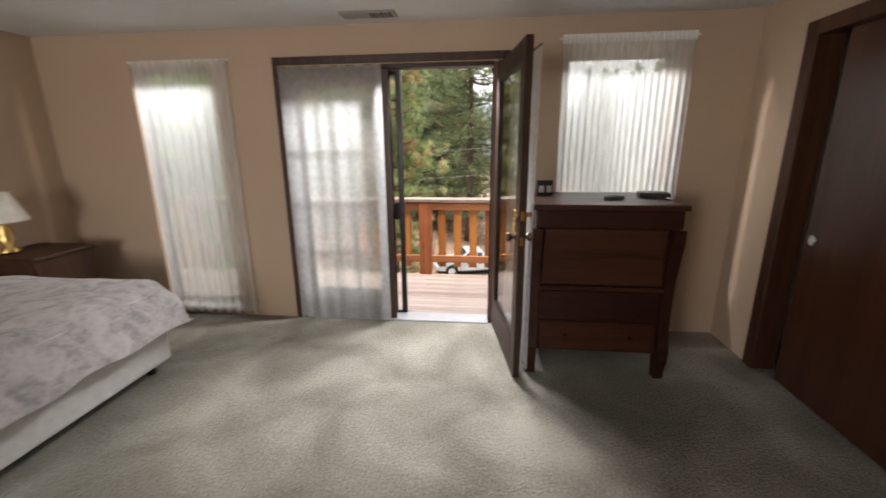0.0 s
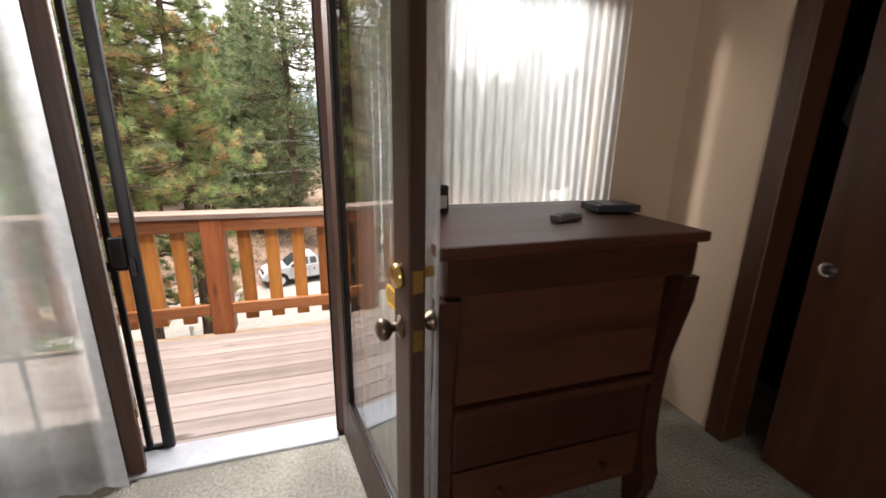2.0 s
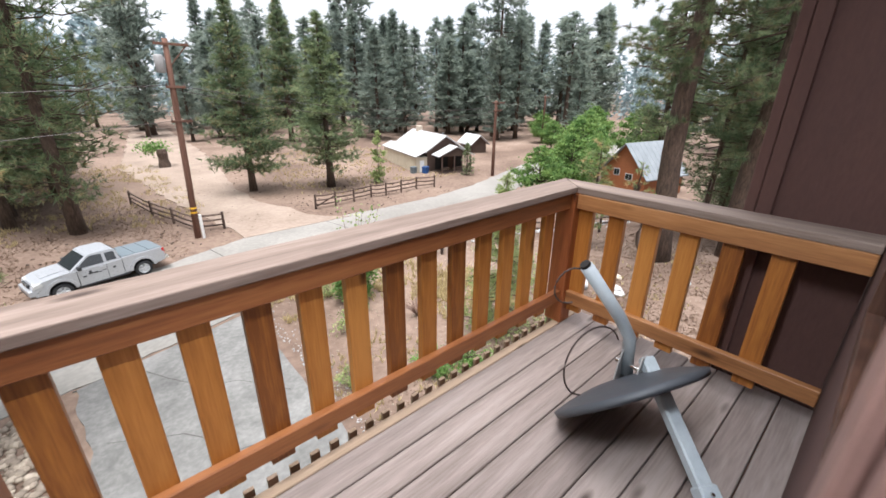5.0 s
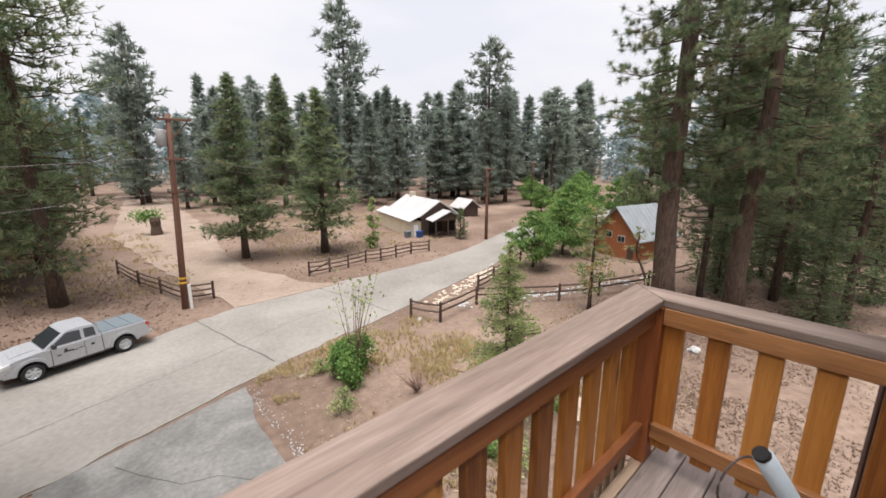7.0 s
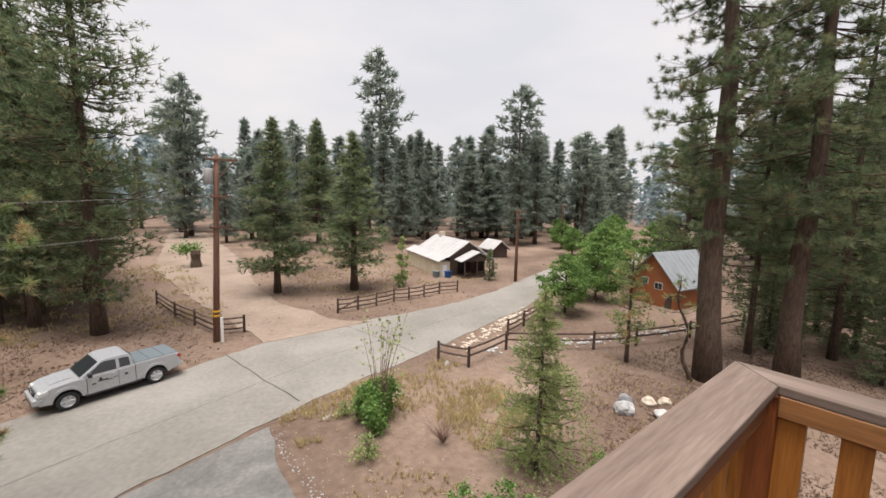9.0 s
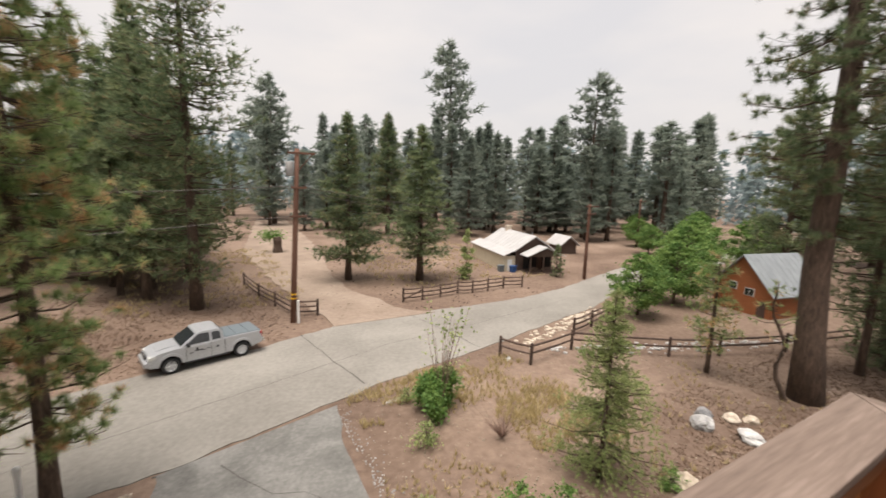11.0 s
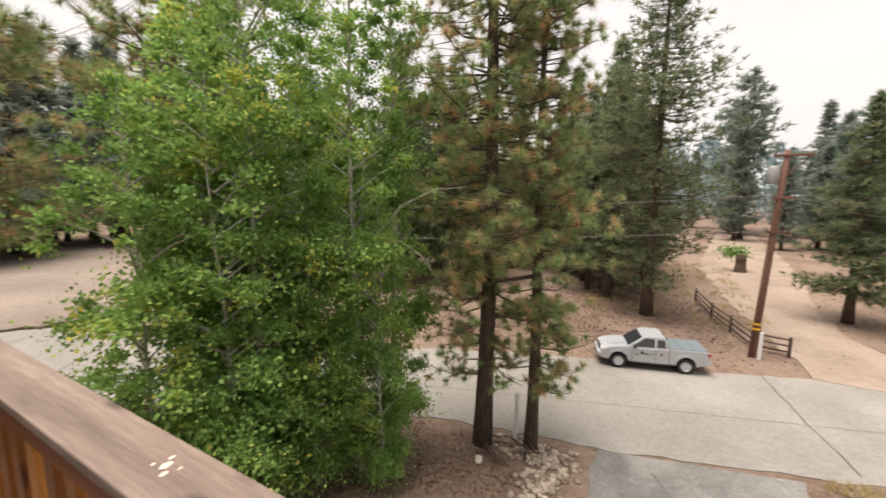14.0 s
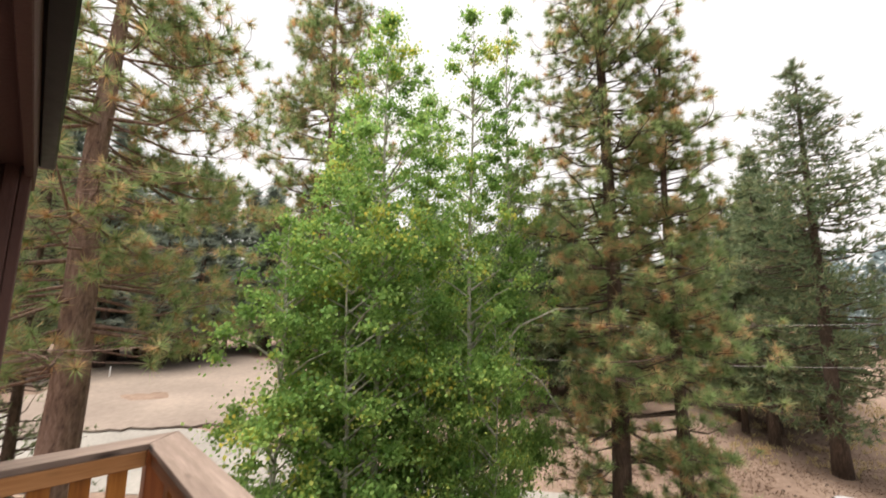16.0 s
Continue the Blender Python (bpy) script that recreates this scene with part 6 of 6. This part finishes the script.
tree(conifer_meshes(19, 2.0, 3.4, 0.2, 45, M_PINE_DARK, M_BARK, step=0.5, per=6, shape=cone_shape, tuft=0.3, width=0.045, count=10, gap=0.32), 28.5, 4.2, G, "dense dark conifer at the house corner", "fir tree")
under = conifer_meshes(13, 0.4, 3.6, 0.2, 48, M_FIR, M_BARK, step=0.4, per=7, shape=cone_shape, tuft=0.34, width=0.05, count=9, gap=0.3, rise=-0.1)
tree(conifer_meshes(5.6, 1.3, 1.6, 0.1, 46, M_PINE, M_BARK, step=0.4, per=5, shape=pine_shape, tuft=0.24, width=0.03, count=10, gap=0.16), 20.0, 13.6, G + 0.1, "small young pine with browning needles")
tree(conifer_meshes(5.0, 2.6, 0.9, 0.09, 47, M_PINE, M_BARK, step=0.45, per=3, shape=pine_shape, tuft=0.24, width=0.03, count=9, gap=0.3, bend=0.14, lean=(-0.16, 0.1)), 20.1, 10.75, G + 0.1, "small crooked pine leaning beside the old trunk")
for x, y, sc, rz in ((28.6, 9.8, 0.5, 20), (31.2, 10.6, 0.62, 90), (31.8, 6.6, 0.7, 150), (34.5, 8.6, 0.8, 210), (27.2, 5.2, 0.45, 40), (33.5, 3.4, 0.7, 300)):
    tree(under, x, y, G, "low dark conifer filling the space under the big pines", "fir tree", sc, rz, "fir_tree", "firs behind the yard")
# small spruce and shrub in the yard
tree(conifer_meshes(5.65, 0.25, 1.75, 0.07, 51, M_SPRUCE, M_BARK, step=0.22, per=7, shape=cone_shape, tuft=0.12, width=0.014, count=14, gap=0.08, rise=0.0, side=0.6, inner=0.12, gaps=0.08), 9.74, 11.15, G + 0.1, "young pale green spruce in the yard", "spruce tree", 1.0, 0, "spruce_tree")
sh = empty("shrub", (7.3, 16.3, G + 0.1), 0, "round dark green shrub with tall bare stems", "shrub")
rs = np.random.default_rng(61)
lobes = np.concatenate([rs.uniform(-0.62, 0.62, (26, 2)), rs.uniform(0.3, 1.25, (26, 1))], 1)
pick = rs.integers(0, 26, 6400)
v, f = leaves(lobes[pick] + unit(rs.normal(0, 1, (6400, 3))) * (rs.uniform(0.1, 1, (6400, 1)) ** 0.4) * 0.42 * rs.uniform(0.6, 1.2, (6400, 1)), 0.105, rs)
part("foliage", mesh_from("foliage", v, f, M_SHRUB), M_SHRUB, sh)
tips = []
for k in range(13):
    bm = bmesh.new()
    a, r = k * 2.4, rs.uniform(0.2, 0.9)
    e = (math.cos(a) * r + 0.35, math.sin(a) * r, rs.uniform(2.6, 4.2))
    tube([(0.1 * math.cos(a), 0.1 * math.sin(a), 0.6), (e[0] * 0.45, e[1] * 0.45, e[2] * 0.55), e], [0.02, 0.014, 0.005], 5, bm, cap=False)
    part("stem", bm, M_BARK_RED, sh, "thin bare reddish stem")
    tips += [np.array(e) + rs.normal(0, 0.16, 3) - np.array([0, 0, rs.uniform(0, 1.0)]) for _ in range(16)]
v, f = leaves(np.array(tips), 0.12, rs)
tagged(part("sprigs", mesh_from("sprigs", v, f, M_SPRUCE), M_SPRUCE, sh), kind="stuff")
low = [leafy_tree_meshes(1.3, 0.15, 0.8, 0.02, 71, M_SHRUB, M_BARK, 1500, 0.09, 30), leafy_tree_meshes(0.9, 0.1, 0.5, 0.02, 72, M_SPRUCE, M_BARK, 700, 0.08, 20)]
for k, x, y, s in ((0, 6.6, 11.0, 0.8), (0, 7.6, 10.4, 0.8), (1, 6.0, 14.8, 0.9), (1, 8.1, 9.6, 1.0), (1, 6.55, 17.6, 0.6), (0, 11.2, 9.9, 0.5), (1, 4.6, 12.2, 0.7)):
    tree(low[k], x, y, G + 0.08, "low green weed bush in the dirt", "bush", s, k * 50 + x * 30, "bush", "yard bushes")
dry = empty("dry_bush", (8.4, 14.0, G + 0.1), 0, "leafless brown twiggy bush", "bush")
bm = bmesh.new()
for k in range(46):
    a, r = rs.uniform(0, 6.28), rs.uniform(0.3, 0.85)
    tube([(0, 0, 0), (math.cos(a) * r * 0.5, math.sin(a) * r * 0.5, 0.45), (math.cos(a) * r, math.sin(a) * r, rs.uniform(0.5, 1.1))], [0.012, 0.008, 0.003], 4, bm, cap=False)
part("branchwork", bm, M_BARK_RED, dry)

# roadside broadleaf trees
orchard = leafy_tree_meshes(6.0, 1.4, 2.7, 0.16, 81, M_BRIGHT, M_BARK, 12000, 0.2, 90)
for x, y, s, rz in ((25.4, 20.9, 0.72, 0), (30.5, 21.5, 0.8, 70)):
    tree(orchard, x, y, G, "round green broadleaf tree by the road bend", "broadleaf tree", s, rz, "broadleaf_tree", "roadside trees")
for x, y, s, rz in ((36, 24, 0.95, 70), (46, 29, 1.0, 130), (52, 38, 0.7, 200), (60, 36, 1.0, 20), (66, 50, 0.8, 20), (50, 25, 1.0, 20), (58, 44, 0.75, 80), (72, 44, 1.0, 50)):
    tree(orchard, x, y, G, "green broadleaf tree beyond the road bend", "broadleaf tree", s, rz, "broadleaf_tree", "far broadleaf trees")
tree(leafy_tree_meshes(4.6, 0.2, 0.6, 0.05, 82, M_SPRUCE, M_BARK, 1600, 0.2, 40), 20.4, 35.0, G, "narrow yellow-green sapling before the house", "sapling", 1.0, 0, "sapling")
tree(conifer_meshes(3.2, 0.3, 0.8, 0.08, 84, M_FIR, M_BARK, step=0.3, per=6, shape=cone_shape, tuft=0.25, width=0.07, count=6, gap=0.3), 29.0, 32.2, G, "small spruce in front of the house porch", "spruce tree", 1.0, 0, "spruce_tree")

# middle and far conifers
mid = [conifer_meshes(18, 2.2, 4.0, 0.3, 91, M_PINE_DARK, M_BARK, step=0.5, per=7, shape=cone_shape, tuft=0.5, width=0.085, count=8, gap=0.3),
       conifer_meshes(18, 2.6, 3.6, 0.3, 92, M_FIR, M_BARK, step=0.5, per=7, shape=cone_shape, tuft=0.5, width=0.085, count=8, gap=0.3),
       conifer_meshes(22, 7, 3.4, 0.32, 93, M_FIR, M_BARK, step=0.9, per=5, shape=top_shape, tuft=0.6, width=0.10, count=9, gap=0.42, gaps=0.25)]
tree(mid[0], 10.43, 38.7, G + 0.2, "full green pine standing beside the sandy track", "pine tree", (0.92, 0.92, 14.1 / 18))
tree(mid[1], 16.25, 36.3, G + 0.2, "full green pine standing beside the sandy track", "pine tree", (1.05, 1.05, 13.4 / 18), 60)
tree(mid[0], 26.3, 69.4, G + 0.2, "dark pine behind the track", "pine tree", (1.35, 1.35, 20.2 / 18), 120)
tree(conifer_meshes(23, 2.4, 3.6, 0.36, 94, M_PINE_DARK, M_BARK, step=0.55, per=7, shape=column_shape, tuft=0.42, width=0.06, count=9, gap=0.38), -0.9, 34.2, G + 0.2, "very tall dense pine at the fence")
far = [conifer_meshes(20, 2.0, 3.3, 0.3, 95, M_FAR_HAZE, M_BARK, step=0.8, per=7, shape=cone_shape, tuft=0.85, width=0.2, count=7, gap=0.6),
       conifer_meshes(20, 3.0, 2.8, 0.3, 96, M_FAR_HAZE, M_BARK, step=0.8, per=7, shape=cone_shape, tuft=0.85, width=0.2, count=7, gap=0.6, gaps=0.15),
       conifer_meshes(20, 8.0, 3.0, 0.3, 97, M_FAR_HAZE, M_BARK, step=0.9, per=6, shape=top_shape, tuft=0.85, width=0.2, count=8, gap=0.6, gaps=0.2)]
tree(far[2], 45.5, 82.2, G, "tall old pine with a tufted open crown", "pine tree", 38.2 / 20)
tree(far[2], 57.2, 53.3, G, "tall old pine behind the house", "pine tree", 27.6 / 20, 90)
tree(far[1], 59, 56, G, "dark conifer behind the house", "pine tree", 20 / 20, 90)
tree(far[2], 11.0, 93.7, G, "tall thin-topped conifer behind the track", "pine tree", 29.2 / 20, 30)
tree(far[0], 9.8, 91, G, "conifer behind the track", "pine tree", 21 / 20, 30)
rt = np.random.default_rng(7)
spots = []
for k in range(92):
    a = radians(rt.uniform(-62, 16))
    d = rt.uniform(72, 120)
    spots.append((-d * math.sin(a) * 1.0, 4 + d * math.cos(a), rt.uniform(11.5, 22) * d / 85))
for k in range(46):
    a = radians(rt.uniform(1, 46))
    d = rt.uniform(33, 60)
    spots.append((-d * math.sin(a), 4 + d * math.cos(a), rt.uniform(13, 22)))
for k in range(80):
    a = radians(rt.uniform(44, 108))
    d = rt.uniform(62, 100)
    spots.append((-d * math.sin(a), 4 + d * math.cos(a), rt.uniform(18, 34)))
for k in range(26):
    a = radians(rt.uniform(-95, -64))
    d = rt.uniform(44, 80)
    spots.append((-d * math.sin(a), 4 + d * math.cos(a), rt.uniform(14, 24)))
for k, (x, y, h) in enumerate(spots):
    if (2.5 < x < 13 and 28 < y < 88) or (24 < x < 42 and 28 < y < 50) or (28 < x < 42 and 10 < y < 26) or road_gap(x, y) < 2:
        continue
    near = math.hypot(x, y - 4) < 64
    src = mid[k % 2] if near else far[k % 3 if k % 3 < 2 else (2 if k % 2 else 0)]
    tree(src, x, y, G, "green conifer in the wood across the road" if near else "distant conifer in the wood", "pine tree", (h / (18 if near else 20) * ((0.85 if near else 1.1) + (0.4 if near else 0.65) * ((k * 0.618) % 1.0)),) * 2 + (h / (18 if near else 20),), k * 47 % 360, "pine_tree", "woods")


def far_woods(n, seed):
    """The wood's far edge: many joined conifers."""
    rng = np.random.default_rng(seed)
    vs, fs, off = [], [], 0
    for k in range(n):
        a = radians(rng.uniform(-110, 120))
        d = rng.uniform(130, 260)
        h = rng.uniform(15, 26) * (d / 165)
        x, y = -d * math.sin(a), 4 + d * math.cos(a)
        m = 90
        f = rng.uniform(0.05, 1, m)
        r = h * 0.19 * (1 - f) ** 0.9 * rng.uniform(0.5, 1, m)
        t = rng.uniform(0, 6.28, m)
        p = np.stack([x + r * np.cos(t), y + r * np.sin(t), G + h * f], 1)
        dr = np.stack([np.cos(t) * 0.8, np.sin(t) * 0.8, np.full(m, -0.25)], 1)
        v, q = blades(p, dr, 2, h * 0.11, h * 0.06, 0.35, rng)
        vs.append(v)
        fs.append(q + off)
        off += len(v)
    tagged(new("far_woods", mesh_from("far_woods", np.concatenate(vs), np.concatenate(fs), M_SKYLINE_HAZE)), "distant conifer forest along the skyline", "forest", kind="stuff")


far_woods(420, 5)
